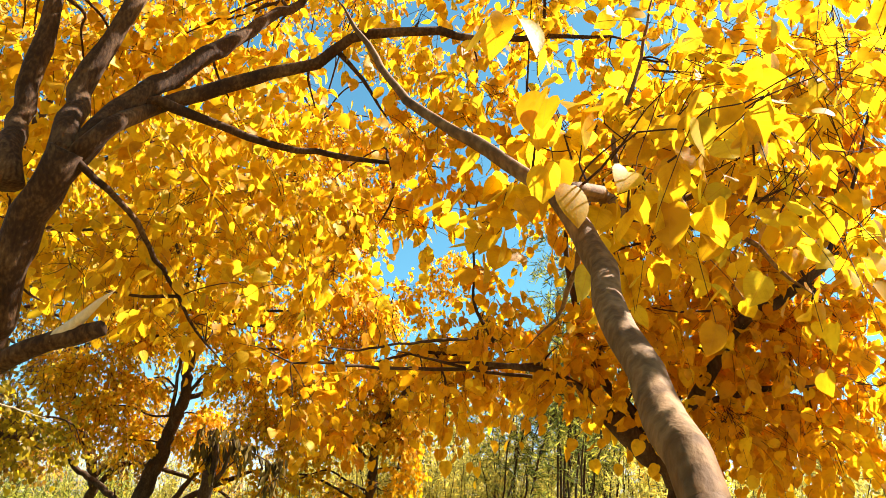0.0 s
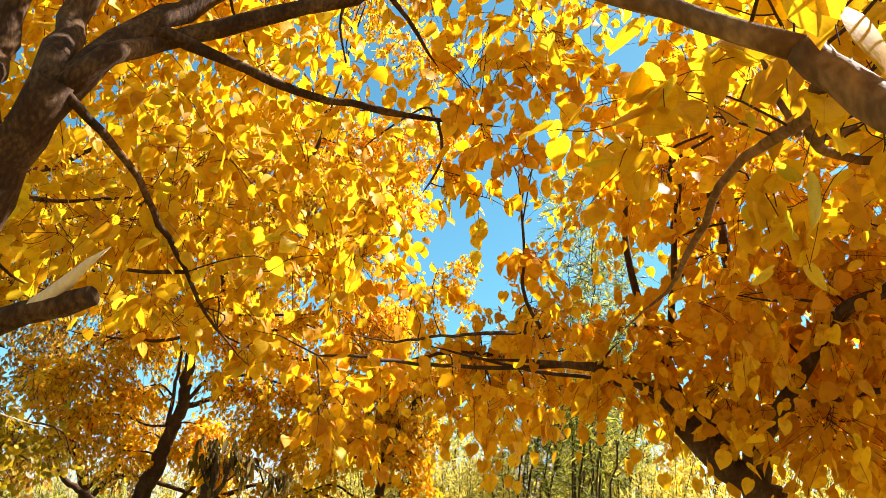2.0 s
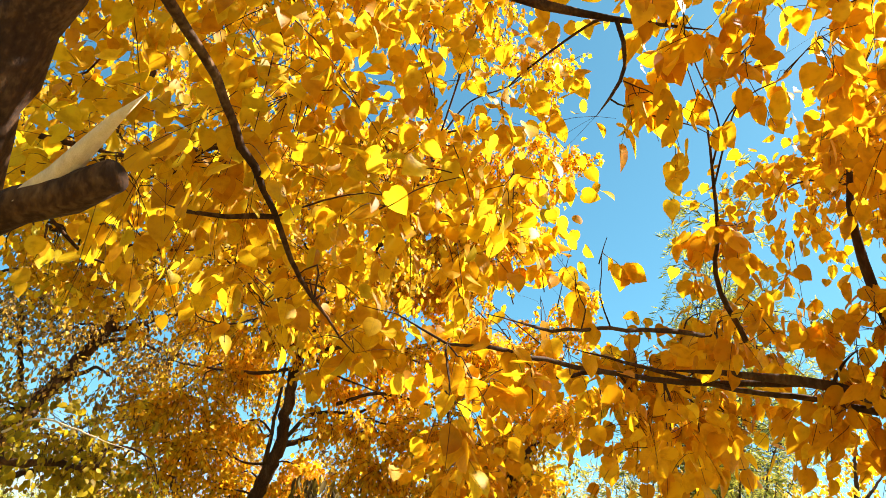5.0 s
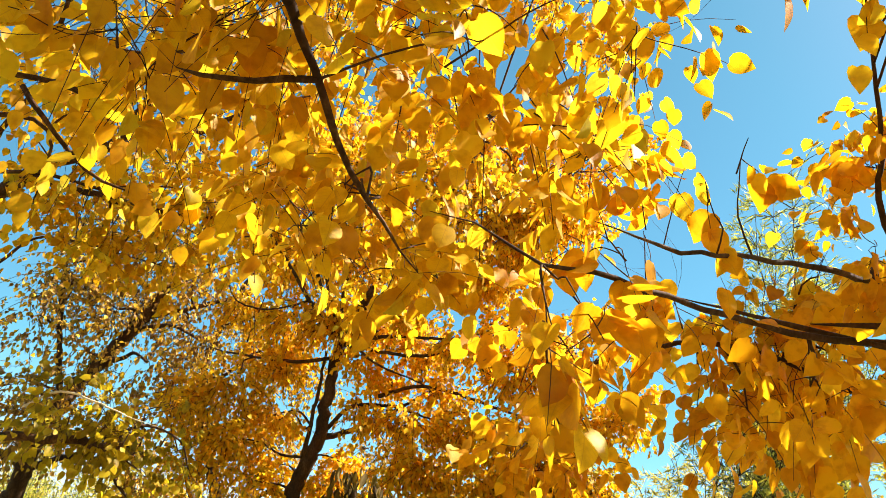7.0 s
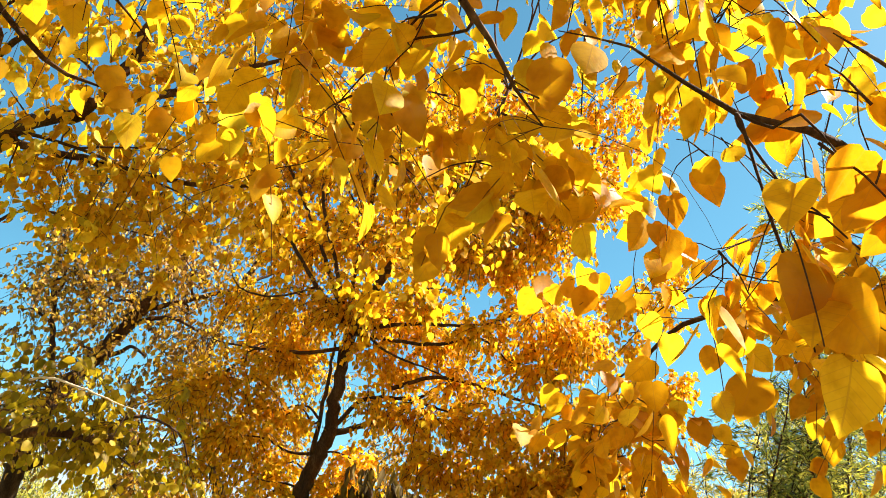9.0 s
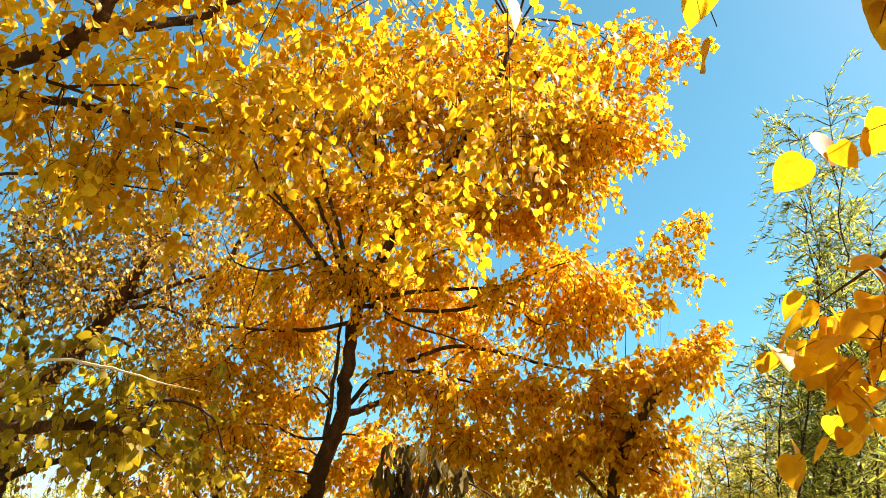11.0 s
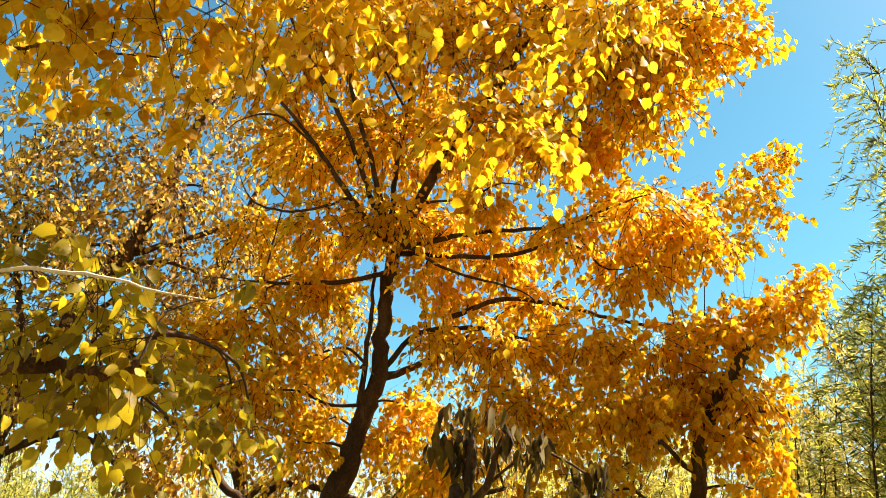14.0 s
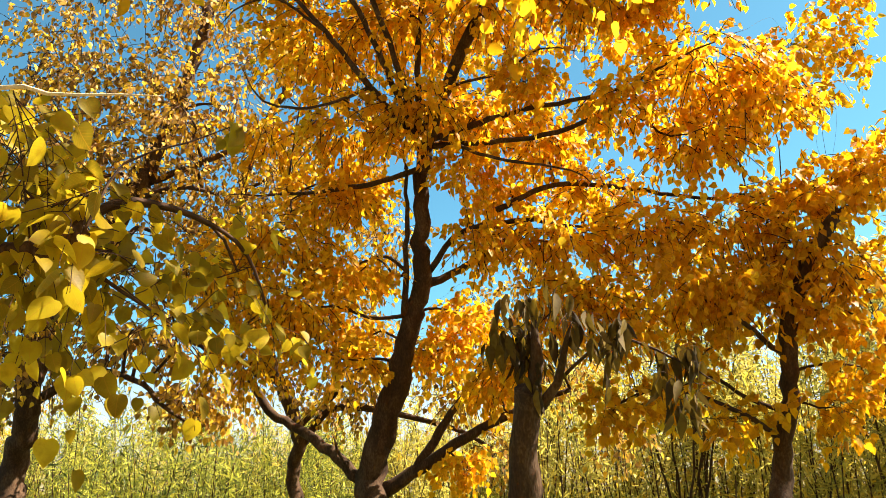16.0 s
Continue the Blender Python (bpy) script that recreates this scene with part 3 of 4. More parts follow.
tree_c.leafy(1.30, 5.23, 2.43, 0.15, 8)
tree_c.leafy(1.38, 5.22, 2.46, 0.13, 6)
tree_c.leafy(1.26, 5.27, 2.27, 0.15, 8)
tree_c.leafy(1.37, 5.27, 2.27, 0.15, 7)
tree_c.leafy(1.45, 5.22, 2.62, 0.13, 4)
tree_c.leafy(1.38, 5.28, 2.69, 0.13, 4)
tree_c.leafy(1.26, 5.25, 2.56, 0.09, 3)
tree_c.leafy(2.04, 5.97, 2.30, 0.22, 34)
tree_c.leafy(2.28, 5.86, 2.30, 0.30, 66)
tree_c.leafy(2.18, 5.98, 2.52, 0.25, 52)
tree_c.leafy(2.44, 5.78, 2.68, 0.20, 33)
tree_c.leafy(1.88, 4.29, 3.06, 0.16, 40)
tree_c.leafy(2.01, 4.19, 3.22, 0.16, 40)
tree_c.leafy(2.36, 4.40, 3.08, 0.20, 60)
tree_c.leafy(2.45, 4.10, 3.23, 0.20, 60)
tree_c.leafy(2.60, 4.21, 2.90, 0.20, 60)
tree_c.leafy(2.15, 4.11, 3.34, 0.18, 46)
tree_c.leafy(2.61, 4.50, 2.75, 0.20, 60)
tree_c.leafy(1.61, 4.06, 3.19, 0.15, 35)
tree_c.leafy(1.48, 4.19, 2.96, 0.12, 27)
tree_c.leafy(1.63, 4.18, 2.91, 0.12, 24)
tree_c.leafy(2.66, 4.36, 2.53, 0.20, 60)
tree_c.leafy(2.58, 4.76, 2.41, 0.20, 68)
tree_c.leafy(2.39, 4.90, 2.42, 0.18, 54)
tree_c.leafy(2.08, 4.93, 2.49, 0.15, 35)
tree_c.leafy(1.96, 4.83, 2.79, 0.10, 19)
tree_c.leafy(2.43, 3.89, 3.21, 0.20, 54)
tree_c.leafy(1.37, 4.13, 3.14, 0.14, 27)
tree_c.leafy(3.93, 4.27, 4.00, 0.35, 165)
tree_c.leafy(3.77, 4.48, 3.53, 0.35, 165)
tree_c.leafy(4.02, 4.37, 3.10, 0.33, 150)
tree_c.leafy(4.09, 4.55, 2.57, 0.33, 150)
tree_c.leafy(3.95, 4.74, 2.73, 0.30, 135)
tree_c.leafy(4.14, 4.35, 3.67, 0.35, 165)
tree_c.leafy(3.70, 4.39, 4.39, 0.35, 165)
tree_c.leafy(3.95, 4.51, 2.19, 0.30, 135)
tree_c.leafy(3.44, 4.78, 2.95, 0.28, 120)
tree_c.leafy(3.26, 4.87, 2.23, 0.25, 105)
tree_c.leafy(4.07, 4.11, 4.35, 0.40, 180)
tree_c.leafy(3.72, 4.72, 2.07, 0.25, 105)
# upper crown above the view, added to cast dappled shade
tree_c.leafy(3.20, 5.20, 4.30, 0.42, 225)
tree_c.leafy(2.40, 5.40, 4.50, 0.42, 112)
tree_c.leafy(3.90, 5.00, 4.20, 0.42, 225)
tree_c.leafy(2.80, 4.30, 4.40, 0.42, 225)
tree_c.leafy(3.50, 5.90, 4.40, 0.42, 225)
tree_c.leafy(1.90, 4.90, 4.30, 0.42, 225)
tree_c.leafy(3.90, 4.20, 3.90, 0.42, 225)
# dense sprays added on the sun's side to darken the lower boughs
tree_c.leafy(3.30, 6.20, 4.00, 0.42, 225)
tree_c.leafy(3.75, 6.20, 4.45, 0.42, 495)
tree_c.leafy(4.10, 6.10, 4.75, 0.42, 495)
tree_c.leafy(3.60, 5.80, 4.20, 0.42, 495)
tree_c.leafy(3.00, 6.30, 3.90, 0.42, 225)
tree_c.leafy(3.45, 4.59, 2.64, 0.28, 230)
tree_c.leafy(3.72, 4.37, 2.61, 0.28, 230)
tree_c.leafy(3.45, 4.92, 2.35, 0.26, 210)
tree_c.leafy(3.62, 4.56, 2.25, 0.28, 115)
tree_c.leafy(3.78, 4.28, 2.25, 0.28, 138)
tree_c.leafy(3.74, 4.51, 1.94, 0.28, 66)
tree_c.leafy(3.36, 5.04, 2.63, 0.22, 140)
tree_c.leafy(3.26, 4.70, 3.54, 0.25, 94)
tree_c.leafy(3.54, 4.45, 3.37, 0.30, 127)
tree_c.leafy(3.72, 4.15, 3.36, 0.30, 127)
tree_c.leafy(3.58, 4.16, 3.75, 0.30, 121)
tree_c.leafy(3.72, 3.89, 3.72, 0.30, 121)
tree_c.leafy(3.30, 5.14, 3.12, 0.22, 77)
tree_c.leafy(3.58, 4.70, 3.09, 0.30, 121)
tree_c.leafy(2.05, 6.10, 2.73, 0.20, 58)
tree_c.leafy(2.27, 6.06, 2.56, 0.20, 66)
tree_c.leafy(2.42, 5.90, 2.73, 0.20, 66)
tree_c.leafy(2.47, 5.98, 2.44, 0.20, 60)
tree_c.leafy(2.21, 6.14, 2.40, 0.18, 50)
tree_c.leafy(2.35, 5.97, 2.92, 0.16, 34)
tree_c.leafy(2.58, 5.96, 2.64, 0.20, 60)
tree_c.limb(0.006, 0.003, (1.36, 6.26, 2.30), (1.33, 6.18, 2.24), (1.40, 6.22, 2.14), (1.52, 6.32, 2.04))
tree_c.leafy(1.36, 6.15, 2.08, 0.15, 44)
tree_c.leafy(1.50, 6.32, 2.03, 0.14, 40)
tree_c.leafy(1.22, 6.10, 2.03, 0.12, 28)
tree_c.leafy(1.42, 6.30, 1.95, 0.12, 30)
tree_c.leafy(1.30, 6.30, 1.98, 0.12, 28)
tree_c.grow(MID, 0.07, leaf_amber, leaf_amber_one, 300, limit=0.8)

tree_d = Tree((-0.62, 12.95, 0), "large golden mulberry tree with a dark forked trunk", 4, bark_dark)
tree_d.limb(0.170, 0.090, (-0.62, 12.95, -0.05), (-0.62, 12.95, 0.60), (-0.75, 13.27, 1.30), (-0.65, 13.17, 1.67), (-0.57, 13.09, 1.93))
tree_d.limb(0.120, 0.060, (-0.78, 13.27, 1.30), (-0.57, 13.09, 1.93), (-0.41, 12.91, 2.56), (-0.29, 12.78, 2.99), (-0.26, 12.50, 3.96), (-0.23, 12.43, 4.20))
tree_d.limb(0.030, 0.015, (-0.44, 12.82, 2.70), (-0.41, 12.60, 3.46), (-0.42, 12.49, 4.01))
tree_d.limb(0.060, 0.015, (-0.83, 13.27, 1.31), (-1.26, 13.38, 1.65), (-1.72, 13.52, 1.92), (-2.04, 13.62, 2.30), (-2.69, 13.84, 2.67))
tree_d.limb(0.020, 0.012, (-0.95, 13.24, 1.40), (-1.03, 13.15, 1.55), (-1.07, 13.06, 1.69))
tree_d.limb(0.065, 0.020, (-0.63, 13.30, 1.21), (-0.22, 13.22, 1.45), (0.13, 13.05, 1.68), (0.46, 12.90, 1.84), (0.98, 12.73, 2.04))
tree_d.limb(0.045, 0.012, (-0.35, 13.25, 1.37), (-0.02, 13.20, 1.88), (0.31, 13.29, 2.30), (0.81, 13.35, 2.79))
tree_d.limb(0.030, 0.008, (-0.21, 12.75, 3.09), (-0.01, 12.58, 3.33), (0.18, 12.45, 3.41), (0.70, 12.33, 3.42), (1.40, 12.27, 3.25))
tree_d.limb(0.040, 0.008, (-0.29, 12.79, 2.95), (-0.01, 12.85, 3.09), (0.43, 12.87, 3.37), (1.26, 12.78, 4.01))
tree_d.limb(0.060, 0.020, (-0.26, 12.27, 4.04), (-0.06, 11.97, 4.49), (0.20, 11.66, 4.95), (0.47, 11.39, 5.31), (0.72, 11.11, 5.70), (0.94, 10.82, 6.12), (1.10, 10.58, 6.69))
tree_d.limb(0.030, 0.008, (0.51, 11.37, 5.36), (0.86, 11.04, 5.60), (1.41, 10.65, 5.67), (2.01, 10.32, 5.60))
tree_d.limb(0.030, 0.008, (-0.29, 12.25, 4.11), (-0.69, 11.87, 4.43), (-1.03, 11.63, 4.80), (-1.37, 11.47, 5.13), (-1.78, 11.27, 5.67))
tree_d.limb(0.030, 0.010, (-0.30, 12.25, 4.11), (-0.61, 11.72, 4.66), (-0.85, 11.42, 5.04), (-1.35, 11.09, 5.78), (-1.63, 10.87, 6.37))
tree_d.limb(0.030, 0.010, (-0.29, 12.25, 4.11), (-0.50, 11.67, 4.64), (-0.73, 11.31, 5.16), (-0.87, 11.07, 5.76), (-0.99, 10.78, 6.50))
tree_d.limb(0.030, 0.010, (-0.28, 12.25, 4.11), (-0.30, 11.87, 4.77), (-0.24, 11.58, 5.22), (-0.23, 11.26, 5.74), (-0.23, 10.94, 6.52))
tree_d.limb(0.028, 0.006, (-0.26, 12.24, 4.11), (0.52, 11.75, 4.15), (1.21, 11.39, 4.14), (1.65, 11.19, 4.31), (2.11, 11.10, 4.47))
tree_d.limb(0.028, 0.006, (-0.25, 12.26, 4.07), (0.69, 11.77, 3.94), (1.25, 11.54, 4.04), (1.63, 11.50, 3.81), (1.97, 11.44, 3.90))
tree_d.limb(0.026, 0.008, (0.36, 12.34, 3.52), (1.00, 12.32, 3.75), (2.23, 12.21, 3.57), (3.07, 12.01, 3.68))
tree_d.limb(0.016, 0.006, (0.65, 11.16, 5.59), (0.69, 10.94, 5.74), (0.58, 10.79, 5.98), (0.49, 10.65, 6.34))
tree_d.limb(0.014, 0.005, (0.42, 11.42, 5.26), (0.62, 11.07, 5.41), (1.00, 10.86, 5.49), (1.34, 10.74, 5.46))
tree_d.limb(0.014, 0.005, (0.52, 11.37, 5.35), (0.92, 11.04, 5.05), (1.30, 10.98, 4.88))
tree_d.limb(0.018, 0.006, (-0.13, 12.13, 4.11), (0.29, 11.81, 3.78), (0.88, 11.63, 3.59), (1.08, 11.63, 3.43))
tree_d.limb(0.016, 0.006, (-0.69, 11.87, 4.43), (-1.11, 11.73, 4.18), (-1.50, 11.64, 4.19), (-1.67, 11.54, 4.44))
tree_d.limb(0.014, 0.005, (-1.03, 11.63, 4.80), (-1.38, 11.39, 4.93), (-1.66, 11.38, 4.86), (-1.85, 11.45, 4.71))
tree_d.limb(0.014, 0.005, (-0.24, 11.58, 5.22), (-0.36, 11.26, 5.23), (-0.53, 11.07, 5.44), (-0.61, 10.97, 5.71))
tree_d.limb(0.014, 0.005, (-0.06, 11.97, 4.49), (0.38, 11.55, 4.39), (0.64, 11.30, 4.44), (0.97, 11.21, 4.35))
tree_d.limb(0.026, 0.008, (-0.27, 12.33, 3.91), (-0.74, 12.41, 3.78), (-1.44, 12.75, 3.83), (-2.18, 12.98, 3.90))
tree_d.leafy(1.25, 10.60, 5.43, 0.60, 1638)
tree_d.leafy(1.86, 10.44, 5.45, 0.50, 1197)
tree_d.leafy(2.23, 10.23, 5.39, 0.30, 410)
tree_d.leafy(1.65, 10.84, 5.04, 0.50, 1134)
tree_d.leafy(0.59, 10.99, 5.89, 0.70, 1638)
tree_d.leafy(-0.16, 11.17, 5.81, 0.70, 1638)
tree_d.leafy(-0.95, 11.40, 5.89, 0.70, 1512)
tree_d.leafy(-1.59, 11.74, 5.67, 0.65, 1197)
tree_d.leafy(0.97, 11.25, 4.92, 0.40, 819)
tree_d.leafy(1.40, 11.16, 4.81, 0.30, 504)
tree_d.leafy(0.35, 11.65, 5.09, 0.55, 1323)
tree_d.leafy(-0.44, 11.91, 5.09, 0.55, 1323)
tree_d.leafy(-1.23, 12.18, 5.08, 0.55, 1197)
tree_d.leafy(-0.26, 12.00, 4.31, 0.45, 1008)
tree_d.leafy(-0.91, 12.26, 4.29, 0.45, 945)
tree_d.leafy(0.54, 11.62, 4.33, 0.28, 472)
tree_d.leafy(1.23, 11.48, 4.07, 0.32, 583)
tree_d.leafy(1.84, 11.33, 4.34, 0.40, 826)
tree_d.leafy(2.31, 11.38, 4.14, 0.38, 778)
tree_d.leafy(1.91, 11.72, 3.90, 0.35, 680)
tree_d.leafy(2.81, 11.84, 4.80, 0.25, 220)
tree_d.leafy(3.31, 12.07, 5.22, 0.30, 266)
tree_d.leafy(3.63, 11.96, 5.46, 0.22, 146)
tree_d.leafy(3.57, 12.18, 4.92, 0.28, 243)
tree_d.leafy(3.07, 11.99, 4.41, 0.20, 146)
tree_d.leafy(0.27, 12.38, 3.30, 0.35, 558)
tree_d.leafy(0.88, 12.15, 3.25, 0.42, 778)
tree_d.leafy(1.54, 12.08, 3.34, 0.42, 778)
tree_d.leafy(2.16, 12.06, 3.28, 0.42, 826)
tree_d.leafy(2.76, 11.95, 3.47, 0.42, 826)
tree_d.leafy(3.31, 11.83, 3.70, 0.35, 583)
tree_d.leafy(3.54, 11.71, 3.95, 0.22, 220)
tree_d.leafy(1.24, 12.33, 2.74, 0.42, 806)
tree_d.leafy(1.92, 12.17, 2.77, 0.42, 832)
tree_d.leafy(2.62, 12.10, 2.87, 0.42, 832)
tree_d.leafy(-1.53, 12.65, 3.44, 0.45, 655)
tree_d.leafy(-2.04, 12.81, 3.10, 0.42, 554)
tree_d.leafy(-1.30, 12.89, 2.79, 0.45, 655)
tree_d.leafy(-1.81, 13.08, 2.40, 0.40, 504)
tree_d.leafy(-0.84, 12.75, 3.08, 0.30, 353)
tree_d.leafy(0.10, 12.15, 3.89, 0.30, 428)
tree_d.leafy(0.81, 12.27, 2.70, 0.35, 554)
tree_d.leafy(0.45, 12.45, 2.29, 0.35, 554)
tree_d.leafy(-0.97, 12.61, 3.71, 0.35, 479)
tree_d.leafy(-1.03, 12.95, 2.34, 0.40, 529)
tree_d.leafy(0.02, 10.04, 8.39, 0.80, 1395)
tree_d.leafy(1.33, 9.70, 8.17, 0.70, 1172)
tree_d.leafy(-1.08, 10.41, 8.10, 0.80, 1339)
tree_d.leafy(-2.28, 10.83, 7.44, 0.80, 1172)
tree_d.leafy(2.08, 9.45, 7.26, 0.50, 725)
tree_d.leafy(0.46, 9.59, 9.37, 0.80, 1172)
tree_d.leafy(-0.96, 9.84, 9.31, 0.80, 1172)
tree_d.leafy(1.48, 9.17, 8.83, 0.60, 837)
tree_d.leafy(-3.38, 10.70, 8.22, 0.90, 1172)
tree_d.leafy(0.79, 12.38, 4.17, 0.35, 621)
tree_d.leafy(1.19, 12.48, 3.79, 0.35, 621)
tree_d.leafy(0.45, 12.60, 3.78, 0.30, 486)
tree_d.leafy(0.09, 12.91, 2.71, 0.30, 459)
tree_d.leafy(-1.01, 13.10, 3.18, 0.35, 513)
tree_d.leafy(-1.31, 13.10, 3.92, 0.40, 621)
tree_d.leafy(-0.80, 13.27, 2.57, 0.28, 351)
tree_d.leafy(-1.75, 13.42, 2.82, 0.35, 459)
tree_d.leafy(-2.24, 13.47, 3.40, 0.40, 540)
tree_d.leafy(0.29, 12.31, 4.42, 0.40, 702)
tree_d.leafy(-1.79, 13.12, 4.58, 0.45, 621)
tree_d.leafy(-0.12, 13.10, 2.43, 0.28, 405)
tree_d.leafy(-0.85, 12.88, 3.95, 0.30, 405)
tree_d.leafy(0.32, 12.89, 2.06, 0.28, 405)
tree_d.leafy(0.07, 13.07, 1.44, 0.25, 324)
tree_d.leafy(-1.00, 12.50, 7.40, 0.75, 360)
tree_d.leafy(0.00, 12.80, 7.80, 0.75, 360)
tree_d.leafy(1.00, 12.20, 7.20, 0.75, 360)
tree_d.leafy(0.30, 11.50, 7.20, 0.75, 360)
tree_d.leafy(-1.80, 12.60, 6.60, 0.75, 360)
tree_d.leafy(1.80, 11.60, 6.60, 0.75, 360)
tree_d.leafy(-0.60, 11.50, 6.90, 0.75, 360)
tree_d.leafy(1.67, 11.04, 6.74, 0.45, 900)
tree_d.leafy(2.24, 10.75, 6.82, 0.40, 700)
tree_d.leafy(2.80, 10.61, 6.69, 0.25, 260)
tree_d.leafy(3.14, 10.51, 6.74, 0.12, 50)
tree_d.leafy(2.15, 11.20, 6.36, 0.38, 620)
tree_d.leafy(2.65, 10.91, 6.44, 0.25, 260)
tree_d.leafy(2.04, 11.64, 6.00, 0.36, 560)
tree_d.leafy(2.60, 11.46, 5.93, 0.20, 170)
tree_d.leafy(1.31, 11.52, 6.61, 0.42, 760)
tree_d.leafy(0.99, 11.24, 7.02, 0.45, 860)
tree_d.leafy(0.30, 11.62, 6.99, 0.50, 900)
tree_d.leafy(-0.50, 11.81, 6.92, 0.50, 900)
tree_d.leafy(-1.25, 11.94, 6.82, 0.50, 860)
tree_d.leafy(1.93, 12.12, 5.69, 0.25, 260)
tree_d.leafy(1.62, 12.70, 5.44, 0.30, 330)
tree_d.leafy(0.02, 12.73, 6.16, 0.40, 560)
tree_d.leafy(-0.76, 12.99, 5.88, 0.40, 560)
tree_d.leafy(-1.57, 13.32, 5.71, 0.40, 420)
tree_d.leafy(2.54, 12.12, 4.59, 0.30, 420)
tree_d.leafy(2.06, 12.38, 4.91, 0.25, 280)
tree_d.leafy(2.35, 12.31, 4.32, 0.30, 400)
# sprays added behind the crown to shade its lower left and close gaps
tree_d.leafy(-0.30, 13.40, 4.90, 0.60, 620)
tree_d.leafy(0.50, 13.50, 5.60, 0.65, 620)
tree_d.leafy(1.20, 13.40, 6.30, 0.65, 560)
tree_d.leafy(-0.20, 13.70, 6.20, 0.65, 500)
tree_d.leafy(-1.20, 13.60, 5.70, 0.60, 480)
tree_d.leafy(0.90, 13.30, 4.70, 0.50, 420)
tree_d.leafy(-0.90, 13.60, 4.20, 0.45, 380)
tree_d.grow(SMALL, 0.067, leaf_honey, flat=0.6, branch_r=0.011, per=9, tuft=0.75, heavy=2.2)

tree_e = Tree((0.42, 10.80, 0), "lopped trunk with a spray of withered hanging leaves, coloured as in shade", 5, bark_dark)
tree_e.limb(0.090, 0.080, (0.42, 10.80, -0.05), (0.41, 10.80, 0.80), (0.34, 10.80, 1.34), (0.35, 10.72, 1.65), (0.36, 10.65, 1.86))
tree_e.limb(0.035, 0.012, (0.39, 10.69, 1.72), (0.51, 10.59, 1.89), (0.55, 10.49, 2.06), (0.57, 10.35, 2.19))
tree_e.limb(0.045, 0.015, (0.36, 10.66, 1.83), (0.41, 10.61, 2.01), (0.40, 10.59, 2.27))
tree_e.limb(0.011, 0.004, (0.51, 10.59, 1.89), (0.78, 10.37, 2.10), (1.08, 10.20, 1.96), (1.29, 10.14, 1.81))
tree_e.leafy(0.38, 10.54, 2.26, 0.16, 37)
tree_e.leafy(0.53, 10.34, 2.22, 0.14, 29)
tree_e.leafy(0.77, 10.32, 2.10, 0.16, 37)
tree_e.leafy(1.00, 10.25, 1.97, 0.16, 37)
tree_e.leafy(1.17, 10.18, 1.84, 0.12, 23)
tree_e.leafy(0.35, 10.61, 2.01, 0.12, 20)
tree_e.leafy(0.24, 10.64, 2.20, 0.12, 43)
tree_e.grow(LIMP, 0.13, leaf_brown_shaded, droop=2.6)

tree_f = Tree((2.30, 12.00, 0), "young amber-leaved tree with a straight lopped trunk", 6, bark_dark)
tree_f.limb(0.085, 0.050, (2.30, 12.00, -0.05), (2.30, 12.00, 0.80), (2.43, 12.19, 1.31), (2.46, 12.09, 1.68), (2.51, 11.99, 2.00), (2.49, 11.89, 2.37), (2.63, 11.81, 2.83), (2.89, 11.69, 3.24))
tree_f.limb(0.025, 0.008, (2.50, 11.95, 2.17), (2.07, 11.81, 2.49), (1.65, 11.75, 2.69))
tree_f.limb(0.025, 0.008, (2.49, 11.90, 2.33), (2.78, 11.75, 2.65), (3.14, 11.61, 2.78))
tree_f.leafy(2.57, 11.78, 2.57, 0.30, 300)
tree_f.leafy(2.91, 11.69, 2.85, 0.35, 390)
tree_f.leafy(2.54, 11.76, 3.00, 0.35, 390)
tree_f.leafy(2.94, 11.70, 2.46, 0.30, 300)
tree_f.leafy(2.07, 11.76, 2.65, 0.30, 285)
tree_f.leafy(1.65, 11.72, 2.82, 0.30, 285)
tree_f.leafy(1.82, 11.78, 2.23, 0.25, 195)
tree_f.leafy(2.98, 11.80, 2.10, 0.30, 255)
tree_f.leafy(2.71, 11.78, 1.82, 0.28, 210)
tree_f.leafy(2.02, 11.91, 1.75, 0.28, 210)
tree_f.leafy(2.77, 11.72, 3.49, 0.30, 270)
tree_f.leafy(1.49, 11.77, 1.91, 0.28, 225)
tree_f.leafy(1.06, 11.70, 1.83, 0.25, 195)
tree_f.leafy(3.15, 11.59, 3.57, 0.28, 210)
tree_f.leafy(1.20, 11.76, 2.32, 0.25, 195)
tree_f.grow(SMALL, 0.07, leaf_amber, branch_r=0.01, flat=0.7, per=9, tuft=0.75, heavy=2.2)

tree_g = Tree((-3.55, 13.30, 0), "thin-crowned russet tree with an arching low branch", 7, bark_dark)
tree_g.limb(0.140, 0.060, (-3.55, 13.30, -0.05), (-4.27, 13.89, 1.26), (-4.13, 13.74, 1.79), (-4.10, 13.64, 2.15), (-4.09, 13.93, 2.93), (-3.49, 14.21, 4.47), (-3.24, 14.61, 5.97), (-3.04, 14.76, 7.29))
tree_g.limb(0.050, 0.010, (-4.10, 13.68, 2.00), (-3.83, 13.63, 2.15), (-3.39, 13.59, 2.31), (-3.01, 13.61, 2.20), (-2.79, 13.67, 1.99), (-2.41, 13.74, 1.72))
tree_g.limb(0.050, 0.012, (-4.09, 13.93, 2.93), (-4.59, 14.16, 3.99), (-5.00, 14.27, 5.42), (-4.71, 14.38, 6.86))
tree_g.limb(0.040, 0.012, (-3.49, 14.21, 4.47), (-2.61, 14.38, 4.95), (-1.91, 14.72, 5.56), (-1.41, 15.07, 6.13))
tree_g.leafy(-4.87, 13.99, 5.94, 0.70, 560)
